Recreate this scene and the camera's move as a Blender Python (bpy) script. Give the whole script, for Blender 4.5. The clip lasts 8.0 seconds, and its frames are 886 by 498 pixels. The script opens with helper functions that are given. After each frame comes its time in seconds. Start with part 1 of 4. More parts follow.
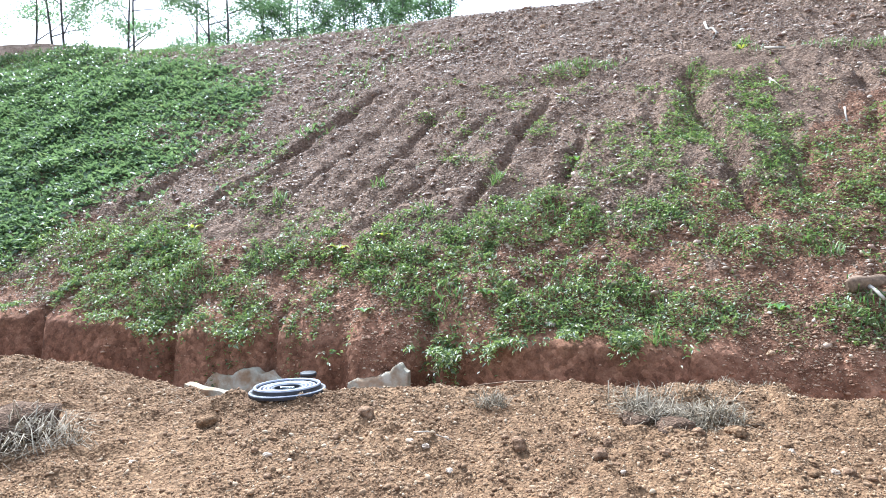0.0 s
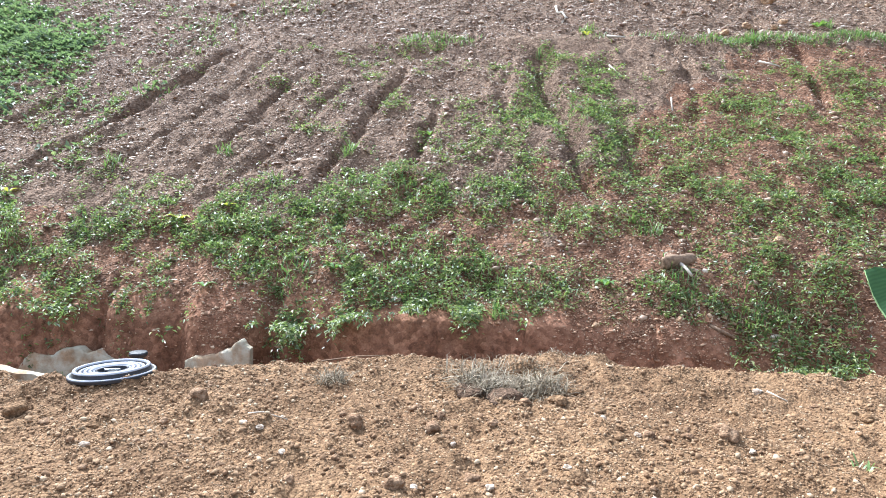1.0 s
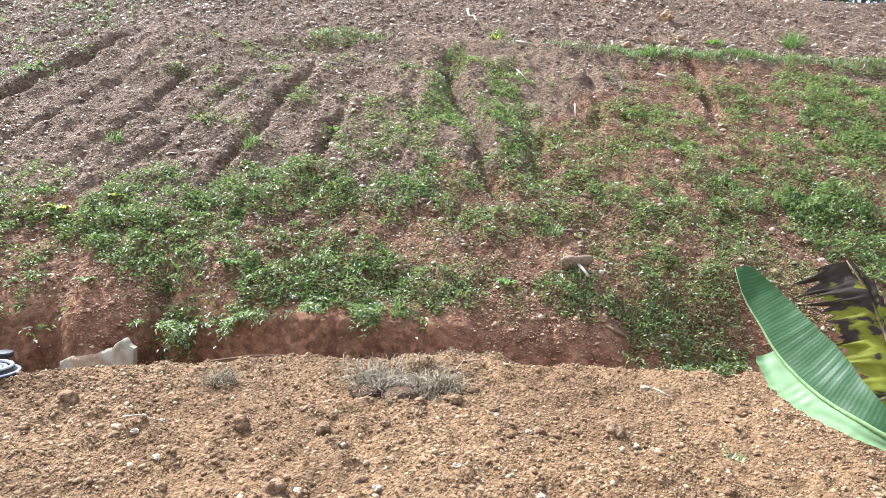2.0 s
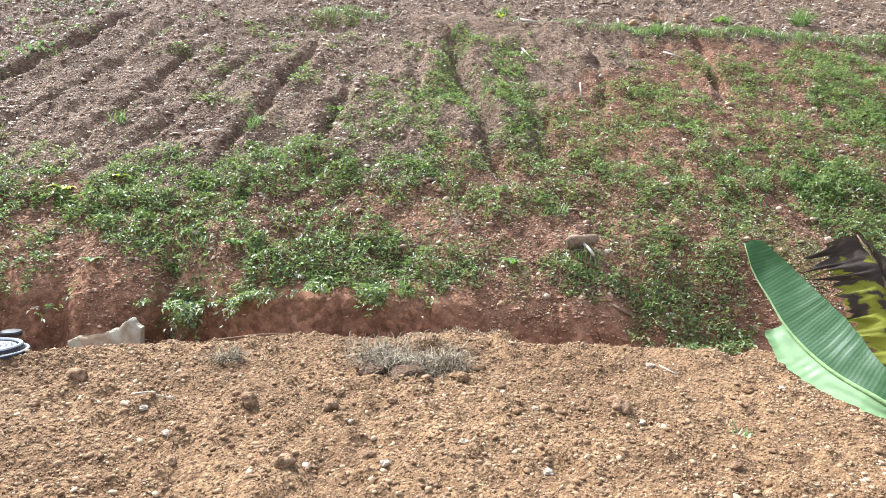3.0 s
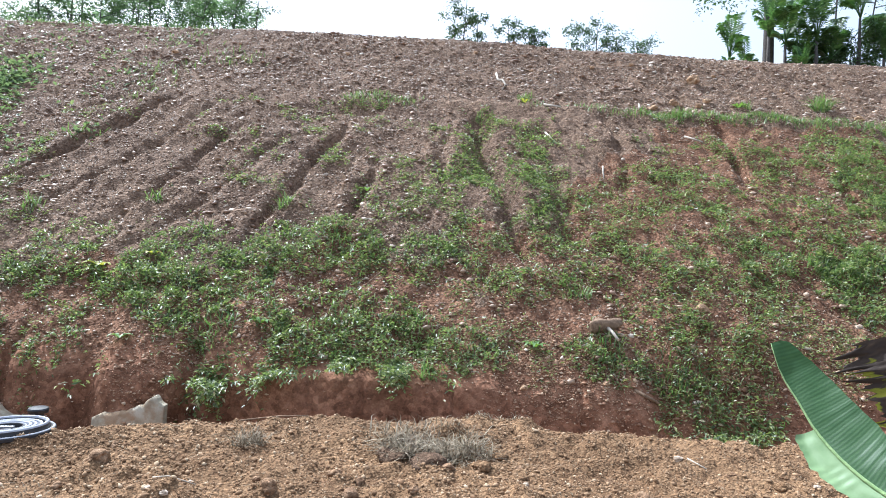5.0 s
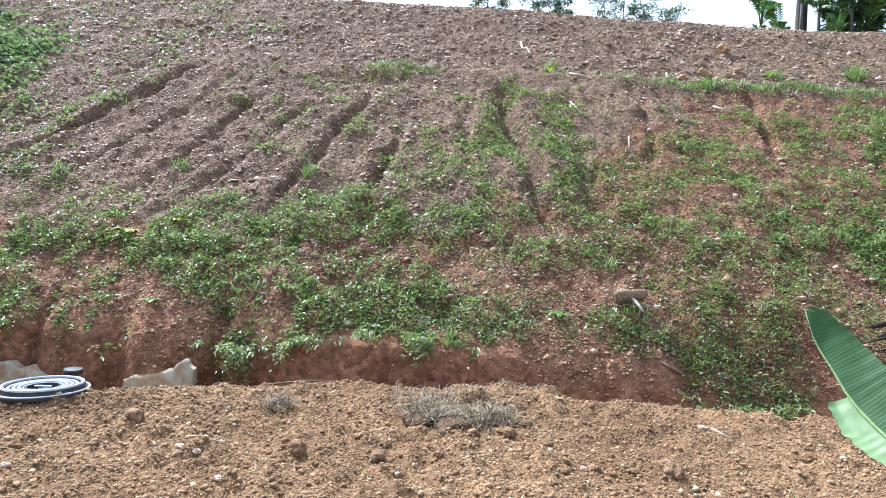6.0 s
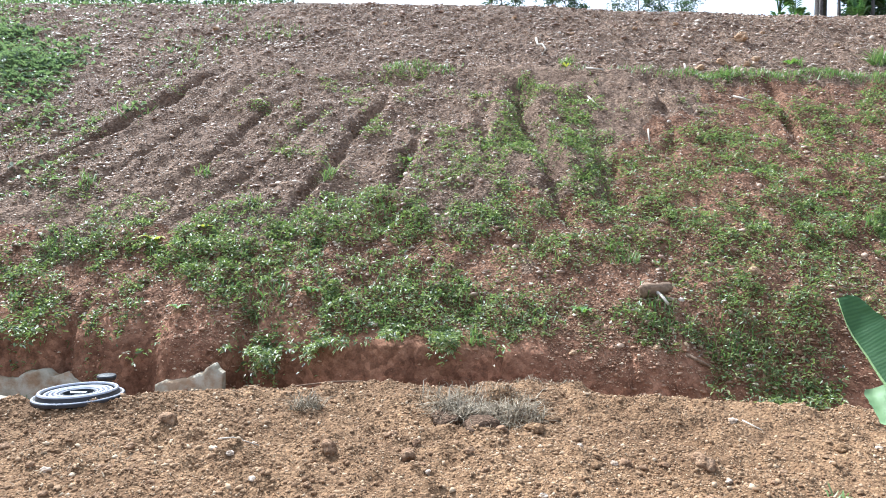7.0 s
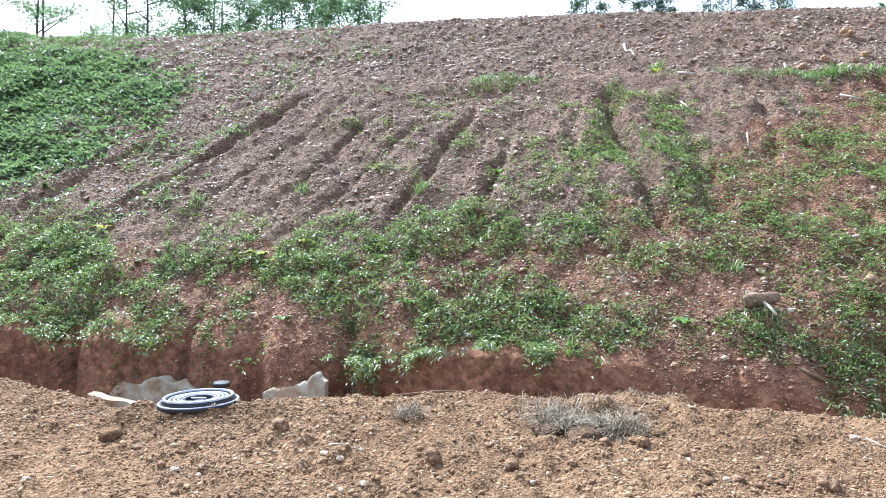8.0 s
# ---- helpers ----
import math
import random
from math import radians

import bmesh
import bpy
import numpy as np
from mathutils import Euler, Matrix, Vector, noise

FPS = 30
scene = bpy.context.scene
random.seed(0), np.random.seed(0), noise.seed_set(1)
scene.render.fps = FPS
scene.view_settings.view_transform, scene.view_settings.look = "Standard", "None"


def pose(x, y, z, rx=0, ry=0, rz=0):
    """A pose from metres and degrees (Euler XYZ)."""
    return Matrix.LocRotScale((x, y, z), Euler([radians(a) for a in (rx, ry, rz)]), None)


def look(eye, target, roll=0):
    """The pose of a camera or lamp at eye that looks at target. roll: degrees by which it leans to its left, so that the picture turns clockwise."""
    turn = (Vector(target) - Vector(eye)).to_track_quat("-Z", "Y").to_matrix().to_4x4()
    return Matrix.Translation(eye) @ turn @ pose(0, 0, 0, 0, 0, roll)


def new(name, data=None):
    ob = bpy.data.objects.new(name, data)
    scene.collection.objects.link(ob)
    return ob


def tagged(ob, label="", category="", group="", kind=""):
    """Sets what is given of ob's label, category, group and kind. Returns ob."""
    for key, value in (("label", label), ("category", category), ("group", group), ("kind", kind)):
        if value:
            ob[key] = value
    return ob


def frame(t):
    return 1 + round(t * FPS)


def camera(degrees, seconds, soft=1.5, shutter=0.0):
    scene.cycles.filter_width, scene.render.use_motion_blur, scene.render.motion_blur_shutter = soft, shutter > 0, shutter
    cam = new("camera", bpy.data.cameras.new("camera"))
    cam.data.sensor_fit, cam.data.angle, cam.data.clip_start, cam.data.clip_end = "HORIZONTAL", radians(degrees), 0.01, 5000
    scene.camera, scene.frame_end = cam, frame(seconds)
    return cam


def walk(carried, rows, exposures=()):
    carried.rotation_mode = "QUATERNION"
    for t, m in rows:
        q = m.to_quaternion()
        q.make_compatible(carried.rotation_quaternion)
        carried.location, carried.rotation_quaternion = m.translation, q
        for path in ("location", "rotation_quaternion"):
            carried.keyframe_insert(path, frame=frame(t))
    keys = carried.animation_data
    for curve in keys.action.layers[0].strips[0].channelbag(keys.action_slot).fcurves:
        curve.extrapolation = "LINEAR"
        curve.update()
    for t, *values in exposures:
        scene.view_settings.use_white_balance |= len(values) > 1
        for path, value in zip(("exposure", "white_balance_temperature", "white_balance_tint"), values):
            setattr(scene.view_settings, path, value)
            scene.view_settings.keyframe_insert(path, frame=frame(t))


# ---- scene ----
cam = camera(67.9, 8.0, soft=0.95)
PATH = [
    (0, (0.029, -0.016, 1.497), (0.023, 1.982, 1.403), -0.9),
    (0.5, (0.121, -0.075, 1.513), (0.144, 1.921, 1.39), 1.0),
    (0.6, (0.163, -0.069, 1.51), (0.2699, 1.9199, 1.3284), 0.15),
    (0.7, (0.157, -0.048, 1.527), (0.3921, 1.9231, 1.2823), -0.67),
    (0.8, (0.173, -0.037, 1.56), (0.4742, 1.9227, 1.2998), -0.63),
    (0.9, (0.179, -0.042, 1.568), (0.539, 1.9116, 1.333), -0.23),
    (1, (0.176, -0.034, 1.578), (0.583, 1.914, 1.384), 0.9),
    (1.2, (0.196, -0.027, 1.558), (0.6575, 1.9093, 1.3662), 1.73),
    (1.5, (0.213, -0.067, 1.577), (0.725, 1.863, 1.465), 2.1),
    (1.7, (0.253, -0.015, 1.588), (0.8097, 1.8985, 1.418), 1.75),
    (2, (0.306, 0.008, 1.541), (0.966, 1.888, 1.359), 2.6),
    (2.2, (0.303, 0.015, 1.542), (0.952, 1.897, 1.359), 1.8),
    (3.3, (0.282, 0.022, 1.501), (0.924, 1.9, 1.255), 2.8),
    (3.5, (0.262, 0.035, 1.554), (0.87, 1.932, 1.374), 3.1),
    (3.7, (0.261, 0.025, 1.593), (0.8343, 1.9358, 1.4555), 1.36),
    (3.9, (0.261, -0.016, 1.685), (0.8295, 1.9, 1.6014), 1.51),
    (4, (0.241, -0.019, 1.705), (0.822, 1.895, 1.738), 1.5),
    (4.2, (0.285, -0.045, 1.676), (0.8433, 1.8704, 1.81), 2.31),
    (4.5, (0.279, -0.053, 1.664), (0.887, 1.848, 1.803), 2.6),
    (4.6, (0.297, 0.001, 1.636), (0.8699, 1.9131, 1.757), 2.7),
    (4.7, (0.289, -0.017, 1.62), (0.872, 1.895, 1.678), 3.0),
    (5.8, (0.225, -0.022, 1.581), (0.7626, 1.9027, 1.4987), 3.33),
    (6, (0.216, -0.01, 1.566), (0.742, 1.917, 1.46), 3.6),
    (6.2, (0.198, 0.02, 1.567), (0.7205, 1.947, 1.4562), 2.68),
    (6.5, (0.18, -0.002, 1.57), (0.683, 1.93, 1.455), 2.7),
    (7, (0.184, -0.018, 1.557), (0.653, 1.923, 1.447), 1.9),
    (7.2, (0.181, 0.002, 1.556), (0.6217, 1.9503, 1.4473), 1.41),
    (7.5, (0.154, -0.001, 1.549), (0.513, 1.964, 1.452), 1.4),
    (7.7, (0.116, -0.033, 1.556), (0.437, 1.9383, 1.4507), 1.28),
    (7.9, (0.106, -0.039, 1.557), (0.3932, 1.9376, 1.4617), 1.15),
    (8, (0.061, -0.055, 1.553), (0.282, 1.931, 1.473), 0.8),
]
walk(cam, [(t, look(eye, target, roll)) for t, eye, target, roll in PATH],
     [(0.0, 1.1, 5050, 7), (1.0, 1.12, 5250, 7), (1.5, 1.16, 5150, 7), (2.0, 1.13, 5400, 7), (3.5, 1.12, 5500, 7), (4.0, 1.12, 5250, 7), (4.5, 0.62, 5300, 8), (4.7, 0.66, 5300, 8), (6.0, 0.93, 5250, 7), (7.0, 0.95, 5250, 7), (8.0, 1.08, 5050, 7)])

# ---- light ----
SUN_YAW, SUN_UP = 29.0, 50.0
world = bpy.data.worlds.new("world")
scene.world = world
world.use_nodes = True
wn = world.node_tree.nodes
sky = wn.new("ShaderNodeTexSky")
sky.sky_type, sky.sun_disc = "NISHITA", False
sky.sun_elevation, sky.sun_rotation = radians(SUN_UP), radians(-SUN_YAW)
sky.air_density, sky.dust_density, sky.ozone_density = 1.0, 9.0, 1.0
wn["Background"].inputs["Strength"].default_value = 0.15
cloud = wn.new("ShaderNodeMix")
cloud.data_type = "RGBA"
cloud.inputs[0].default_value, cloud.inputs[7].default_value = 0.34, (7.5, 7.6, 7.6, 1)
world.node_tree.links.new(sky.outputs["Color"], cloud.inputs[6])
world.node_tree.links.new(cloud.outputs[2], wn["Background"].inputs["Color"])
sun = new("sun", bpy.data.lights.new("sun", "SUN"))
sun.data.energy, sun.data.angle, sun.data.color = 4.6, radians(0.6), (1.0, 0.95, 0.88)
SUN_WAY = Vector((-math.sin(radians(SUN_YAW)) * math.cos(radians(SUN_UP)), math.cos(radians(SUN_YAW)) * math.cos(radians(SUN_UP)), math.sin(radians(SUN_UP))))
sun.matrix_world = look(SUN_WAY * 60, (0, 0, 0))

# ---- plan: c runs along the bank, s runs up the hill ----
TURN16 = radians(16.0)
CX, CY, FX, FY = math.cos(TURN16), -math.sin(TURN16), math.sin(TURN16), math.cos(TURN16)
rng = np.random.default_rng(7)


def place(c, s, z):
    """World points from the hill's own plan."""
    c, s, z = np.broadcast_arrays(np.asarray(c, float), np.asarray(s, float), np.asarray(z, float))
    return np.stack([c * CX + s * FX, c * CY + s * FY, z], -1)


def lattice(x, y, seed):
    h = np.sin(x * 127.1 + y * 311.7 + seed * 74.7) * 43758.5453
    return h - np.floor(h)


def value_noise(x, y, seed=0):
    xi, yi = np.floor(x), np.floor(y)
    u, v = x - xi, y - yi
    u, v = u * u * (3 - 2 * u), v * v * (3 - 2 * v)
    a, b = lattice(xi, yi, seed), lattice(xi + 1, yi, seed)
    d, e = lattice(xi, yi + 1, seed), lattice(xi + 1, yi + 1, seed)
    return (a * (1 - u) + b * u) * (1 - v) + (d * (1 - u) + e * u) * v - 0.5


def fbm(x, y, scale, octaves=4, seed=0):
    out, amp = 0.0, 1.0
    for n in range(octaves):
        out = out + amp * value_noise(x * scale * 2**n + 17.3 * n, y * scale * 2**n + 5.1 * n, seed + n)
        amp *= 0.5
    return out


def step(x, a, b):
    t = np.clip((x - a) / (b - a), 0, 1)
    return t * t * (3 - 2 * t)


# far edge of the foreground heap, and the lip of the cut bank
EDGE_C = [-14, -6.7, -5.8, -4.8, -3.95, -3.55, -3.2, -2.9, -2.5, -2.1, -1.8, -1.2, -0.5, 0.0, 0.4, 1.0, 1.4, 1.9, 2.7, 3.4, 6, 14]
EDGE_S = [5.6, 5.55, 5.45, 5.1, 4.87, 4.72, 4.62, 4.6, 4.7, 4.95, 5.2, 5.42, 5.64, 5.55, 5.6, 5.66, 5.52, 5.56, 5.45, 5.47, 5.5, 5.6]
LIP_C = [-14, -7.6, -6.5, -5.9, -5.1, -4.6, -3.7, -3.0, -2.1, -1.7, -1.4, -0.9, -0.1, 0.35, 0.6, 0.95, 1.4, 2.2, 2.5, 3.0, 3.5, 5, 14]
LIP_Z = [0.5, 0.49, 0.48, 0.43, 0.27, 0.31, 0.27, 0.2, 0.17, 0.15, 0.2, 0.36, 0.38, 0.34, 0.28, 0.2, 0.14, 0.12, 0.0, -0.1, -0.05, 0.1, 0.2]
# erosion gullies: c at s = 10, drift of c with s, from, to, depth, width
RILLS = [(-5.48, 0.41, 8.3, 12.2, 0.21, 0.12), (-4.4, 0.35, 8.6, 11.9, 0.08, 0.11), (-3.4, 0.28, 8.3, 11.3, 0.13, 0.12), (-2.58, 0.33, 8.5, 11.0, 0.1, 0.11),
         (-1.66, 0.21, 8.0, 11.5, 0.19, 0.12), (-0.72, 0.1, 8.6, 10.4, 0.18, 0.1), (1.14, -0.12, 8.1, 12.1, 0.32, 0.16), (1.95, 0.0, 8.6, 9.7, 0.12, 0.1),
         (0.3, 0.0, 9.0, 11.6, 0.07, 0.1), (3.1, 0.2, 9.8, 11.9, 0.1, 0.1), (5.05, 0.15, 10.3, 12.3, 0.18, 0.1), (6.55, 0.1, 9.5, 10.4, 0.14, 0.12),
         (5.15, 0.0, 8.6, 9.4, 0.14, 0.12), (-7.0, 0.38, 8.3, 10.9, 0.15, 0.14), (3.6, -0.12, 11.2, 12.3, 0.12, 0.1), (2.12, 0.0, 8.5, 10.4, 0.1, 0.1), (-8.1, 0.5, 8.3, 10.2, 0.12, 0.16), (8.2, 0.1, 9.0, 11.5, 0.12, 0.12)]
NOTCHES = [(-7.05, 0.1, 0.3), (-5.0, 0.07, 0.14), (-3.75, 0.06, 0.16), (-2.95, 0.16, 0.2), (-2.02, 0.09, 0.13), (-0.35, 0.04, 0.06), (0.5, 0.03, 0.07), (1.75, 0.04, 0.07)]
RIDGE_C = [-26, -19.7, -17.4, -15.2, -13.2, -10.9, -8.5, -6.4, -3.7, -2.1, 0.1, 1.6, 3.1, 5.3, 6.8, 9.8, 12.4, 20]
RIDGE_Z = [8.6, 7.95, 7.35, 6.94, 6.65, 6.54, 6.58, 6.71, 6.79, 6.82, 6.9, 6.79, 6.77, 6.71, 6.67, 6.76, 6.93, 7.1]
RIDGE_S, SLOPE = 16.4, math.tan(radians(32.0))


def height(c, s):
    """The one ground: heap, ditch, cut bank, hillside and the flat crown behind it."""
    c, s = np.asarray(c, float), np.asarray(s, float)
    near = 0.02 + 0.05 * fbm(c, s, 0.7, 3, 3) + 0.075 * fbm(c, s, 3.0, 3, 9) + 0.05 * fbm(c, s, 8.0, 4, 5)
    near = near + 0.05 * np.maximum(0, fbm(c, s, 5.5, 2, 19) - 0.12) * 2
    edge = np.interp(c, EDGE_C, EDGE_S) + 0.16 * fbm(c, c * 0.3, 2.2, 3, 21)
    near = near + 0.07 * np.exp(-(((s - edge + 0.25) / 0.3) ** 2))
    near = near + 0.075 * np.exp(-(((c + 2.5) / 0.42) ** 2) - ((s - 4.42) / 0.36) ** 2)
    floor = np.interp(c, [1.5, 2.6, 3.2, 4.2], [-0.42, -0.25, -0.16, -0.3]) + 0.05 * fbm(c, s, 3.0, 3, 14)
    near = near + (floor - near) * step(s, edge, edge + 0.42)
    bank = 6.17 + 0.17 * fbm(c, c * 0.1, 1.1, 3, 31) + 0.035 * fbm(c, s * 2.0, 4.0, 3, 33)
    for at, wide, deep in NOTCHES:
        bank = bank + deep * np.exp(-(((c - at) / wide) ** 2))
    lip = np.interp(c, LIP_C, LIP_Z) + 0.06 * fbm(c, s * 0.2, 2.5, 3, 41)
    plane = 0.35 + SLOPE * (s - 6.35)
    lower = lip + 1.15 * (s - bank - 0.12)
    k = 0.12
    h = np.clip(0.5 + 0.5 * (lower - plane) / k, 0, 1)
    hill = lower * (1 - h) + plane * h - k * h * (1 - h)
    hill = hill + (0.11 * fbm(c, s, 0.5, 3, 51) + 0.08 * fbm(c, s, 2.0, 3, 57) + 0.075 * fbm(c, s, 7.0, 3, 59)) * step(s, bank + 0.1, bank + 0.7)
    for c0, drift, a, b, deep, wide in RILLS:
        mid = c0 + drift * (s - 10) + 0.12 * fbm(s, c0 + 0 * s, 1.6, 3, 61) + 0.09 * fbm(c, s, 5.0, 3, 63)
        off = (c - mid) / (wide * (1 + 0.9 * value_noise(s * 1.7, c0 + 0 * s, 73)))
        cut = np.exp(-(off**2)) - 0.3 * np.exp(-(((c - mid) / (2.6 * wide)) ** 2))
        hill = hill - 1.15 * deep * cut * step(s, a - 0.25, a + 0.25) * (1 - step(s, b - 0.5, b + 0.2)) * (1 + 0.8 * value_noise(s * 2.3, c0 + 0 * s, 71))
    hill = hill + 0.10 * np.exp(-(((s - 12.45) / 0.28) ** 2)) * step(c, -2.2, -1.2)
    crown = np.interp(c, RIDGE_C, RIDGE_Z) - 0.02 * (s - RIDGE_S) + 0.06 * fbm(c, s, 0.6, 3, 77)
    k = 0.5
    h = np.clip(0.5 + 0.5 * (hill - crown) / k, 0, 1)
    hill = hill * (1 - h) + crown * h - k * h * (1 - h)
    talus = 0.19 * np.exp(-(((c - 1.8) / 0.5) ** 2)) + 0.22 * np.exp(-(((c + 2.45) / 0.22) ** 2)) + 0.35 * step(c, 2.2, 2.8)
    up = step(s, bank - 0.07 - talus, bank + 0.13 + 0.3 * talus)
    return near * (1 - up) + hill * up


# ---- materials ----
def material(name, rough=0.9, gloss=0.3):
    m = bpy.data.materials.new(name)
    m.use_nodes = True
    b = m.node_tree.nodes["Principled BSDF"]
    b.inputs["Roughness"].default_value = rough
    b.inputs["Specular IOR Level"].default_value = gloss
    return m, m.node_tree.nodes, m.node_tree.links, b


def noise_node(nodes, links, scale, detail=6.0, rough=0.6):
    geo = nodes.new("ShaderNodeNewGeometry")
    tex = nodes.new("ShaderNodeTexNoise")
    tex.inputs["Scale"].default_value, tex.inputs["Detail"].default_value, tex.inputs["Roughness"].default_value = scale, detail, rough
    links.new(geo.outputs["Position"], tex.inputs["Vector"])
    return tex.outputs["Fac"]


def ramp_node(nodes, links, fac, stops):
    r = nodes.new("ShaderNodeValToRGB")
    while len(r.color_ramp.elements) < len(stops):
        r.color_ramp.elements.new(0.5)
    for e, (at, colour) in zip(r.color_ramp.elements, stops):
        e.position, e.color = at, (*colour, 1)
    links.new(fac, r.inputs["Fac"])
    return r.outputs["Color"]


def mix_node(nodes, links, fac, a, b, kind="MIX"):
    m = nodes.new("ShaderNodeMix")
    m.data_type, m.blend_type = "RGBA", kind
    for value, slot in ((fac, 0), (a, 6), (b, 7)):
        if isinstance(value, (int, float)):
            m.inputs[slot].default_value = value
        elif isinstance(value, tuple):
            m.inputs[slot].default_value = (*value, 1)
        else:
            links.new(value, m.inputs[slot])
    return m.outputs[2]


def bump_node(nodes, links, bsdf, fac, strength=0.5, distance=0.01):
    b = nodes.new("ShaderNodeBump")
    b.inputs["Strength"].default_value, b.inputs["Distance"].default_value = strength, distance
    links.new(fac, b.inputs["Height"])
    links.new(b.outputs["Normal"], bsdf.inputs["Normal"])


def crumbs_node(nodes, links, scale):
    """Crumbs of earth: a rounded height and a chance shade for each."""
    geo = nodes.new("ShaderNodeNewGeometry")
    cells = nodes.new("ShaderNodeTexVoronoi")
    cells.inputs["Scale"].default_value = scale
    links.new(geo.outputs["Position"], cells.inputs["Vector"])
    split = nodes.new("ShaderNodeSeparateColor")
    links.new(cells.outputs["Color"], split.inputs["Color"])
    return ramp_node(nodes, links, cells.outputs["Distance"], [(0.0, (1, 1, 1)), (0.75, (0, 0, 0))]), split.outputs["Red"]


def soil(name, dark, mid, light, grit, bump=0.03, crumb=70):
    """Earth: large drifts of colour, crumbs and grit."""
    m, n, l, b = material(name, 0.95, 0.15)
    large = noise_node(n, l, 0.9, 5)
    small = noise_node(n, l, grit, 8, 0.7)
    fine = noise_node(n, l, grit * 5, 4, 0.7)
    base = ramp_node(n, l, small, [(0.32, dark), (0.5, mid), (0.7, light)])
    drift = ramp_node(n, l, large, [(0.3, (0.66, 0.62, 0.6)), (0.7, (1.18, 1.17, 1.14))])
    grain = ramp_node(n, l, fine, [(0.35, (0.7, 0.68, 0.68)), (0.6, (1.08, 1.08, 1.08))])
    colour = mix_node(n, l, 0.8, mix_node(n, l, 1.0, base, drift, "MULTIPLY"), grain, "MULTIPLY")
    high, shade = crumbs_node(n, l, crumb)
    high2, shade2 = crumbs_node(n, l, crumb * 0.42)
    colour = mix_node(n, l, 0.9, colour, ramp_node(n, l, shade, [(0.0, (0.72, 0.7, 0.68)), (0.6, (1.0, 1.0, 1.0)), (1.0, (1.35, 1.36, 1.36))]), "MULTIPLY")
    colour = mix_node(n, l, 0.7, colour, ramp_node(n, l, shade2, [(0.0, (0.8, 0.78, 0.76)), (1.0, (1.22, 1.22, 1.22))]), "MULTIPLY")
    l.new(colour, b.inputs["Base Color"])
    relief = mix_node(n, l, 0.4, mix_node(n, l, 0.45, high, high2), mix_node(n, l, 0.5, small, fine))
    bump_node(n, l, b, relief, 1.0, bump)
    return m


def varied(name, stops, rough=0.85, gloss=0.25, through_light=0.0, grain=0.0, lit=(0.25, 0.4, 0.03)):
    """One colour per loose piece, out of a range; through_light lets sun shine through leaves."""
    m, n, l, b = material(name, rough, gloss)
    geo = n.new("ShaderNodeNewGeometry")
    colour = ramp_node(n, l, geo.outputs["Random Per Island"], stops)
    if grain:
        spot = ramp_node(n, l, noise_node(n, l, grain, 5), [(0.35, (0.65, 0.63, 0.6)), (0.65, (1.1, 1.1, 1.1))])
        colour = mix_node(n, l, 0.8, colour, spot, "MULTIPLY")
    l.new(colour, b.inputs["Base Color"])
    if through_light:
        t = n.new("ShaderNodeBsdfTranslucent")
        l.new(mix_node(n, l, 0.55, colour, lit), t.inputs["Color"])
        mix = n.new("ShaderNodeMixShader")
        mix.inputs["Fac"].default_value = through_light
        l.new(b.outputs["BSDF"], mix.inputs[1])
        l.new(t.outputs["BSDF"], mix.inputs[2])
        l.new(mix.outputs["Shader"], n["Material Output"].inputs["Surface"])
    return m


SOIL_NEAR = soil("dry_tan_soil", (0.118, 0.069, 0.036), (0.212, 0.132, 0.071), (0.315, 0.211, 0.118), 22, 0.03, 50)
SOIL_BANK = soil("red_clay", (0.125, 0.064, 0.038), (0.228, 0.118, 0.071), (0.315, 0.178, 0.11), 11, 0.022, 17)
SOIL_HILL = soil("brown_red_soil", (0.1, 0.063, 0.043), (0.2, 0.137, 0.094), (0.29, 0.212, 0.152), 16, 0.055, 34)
SOIL_LOWER = soil("red_brown_soil", (0.1, 0.052, 0.031), (0.195, 0.107, 0.065), (0.29, 0.178, 0.112), 16, 0.05, 34)
STONE_NEAR = varied("pebble_tan", [(0.0, (0.18, 0.105, 0.056)), (0.45, (0.265, 0.167, 0.092)), (0.85, (0.375, 0.253, 0.148)), (1.0, (0.54, 0.42, 0.28))], 0.9, 0.2, grain=60)
RUBBLE_SUNLIT = varied("rubble_sunlit_tan", [(0.0, (0.24, 0.13, 0.075)), (0.4, (0.34, 0.2, 0.12)), (0.85, (0.45, 0.3, 0.19)), (1.0, (0.58, 0.45, 0.31))], 0.85, 0.3, grain=60)
STONE_HILL = varied("pebble_brown", [(0.0, (0.19, 0.115, 0.072)), (0.35, (0.3, 0.195, 0.125)), (0.75, (0.43, 0.315, 0.215)), (1.0, (0.64, 0.55, 0.44))], 0.43, 0.5, grain=40)
def single_stone_material():
    m, n, l, b = material("laterite_stone", 0.6, 0.45)
    info = n.new("ShaderNodeObjectInfo")
    colour = ramp_node(n, l, info.outputs["Random"], [(0.0, (0.2, 0.11, 0.07)), (0.5, (0.34, 0.22, 0.145)), (0.85, (0.45, 0.32, 0.22)), (1.0, (0.6, 0.5, 0.4))])
    spot = ramp_node(n, l, noise_node(n, l, 45, 5), [(0.35, (0.65, 0.62, 0.6)), (0.65, (1.1, 1.1, 1.1))])
    l.new(mix_node(n, l, 0.8, colour, spot, "MULTIPLY"), b.inputs["Base Color"])
    return m


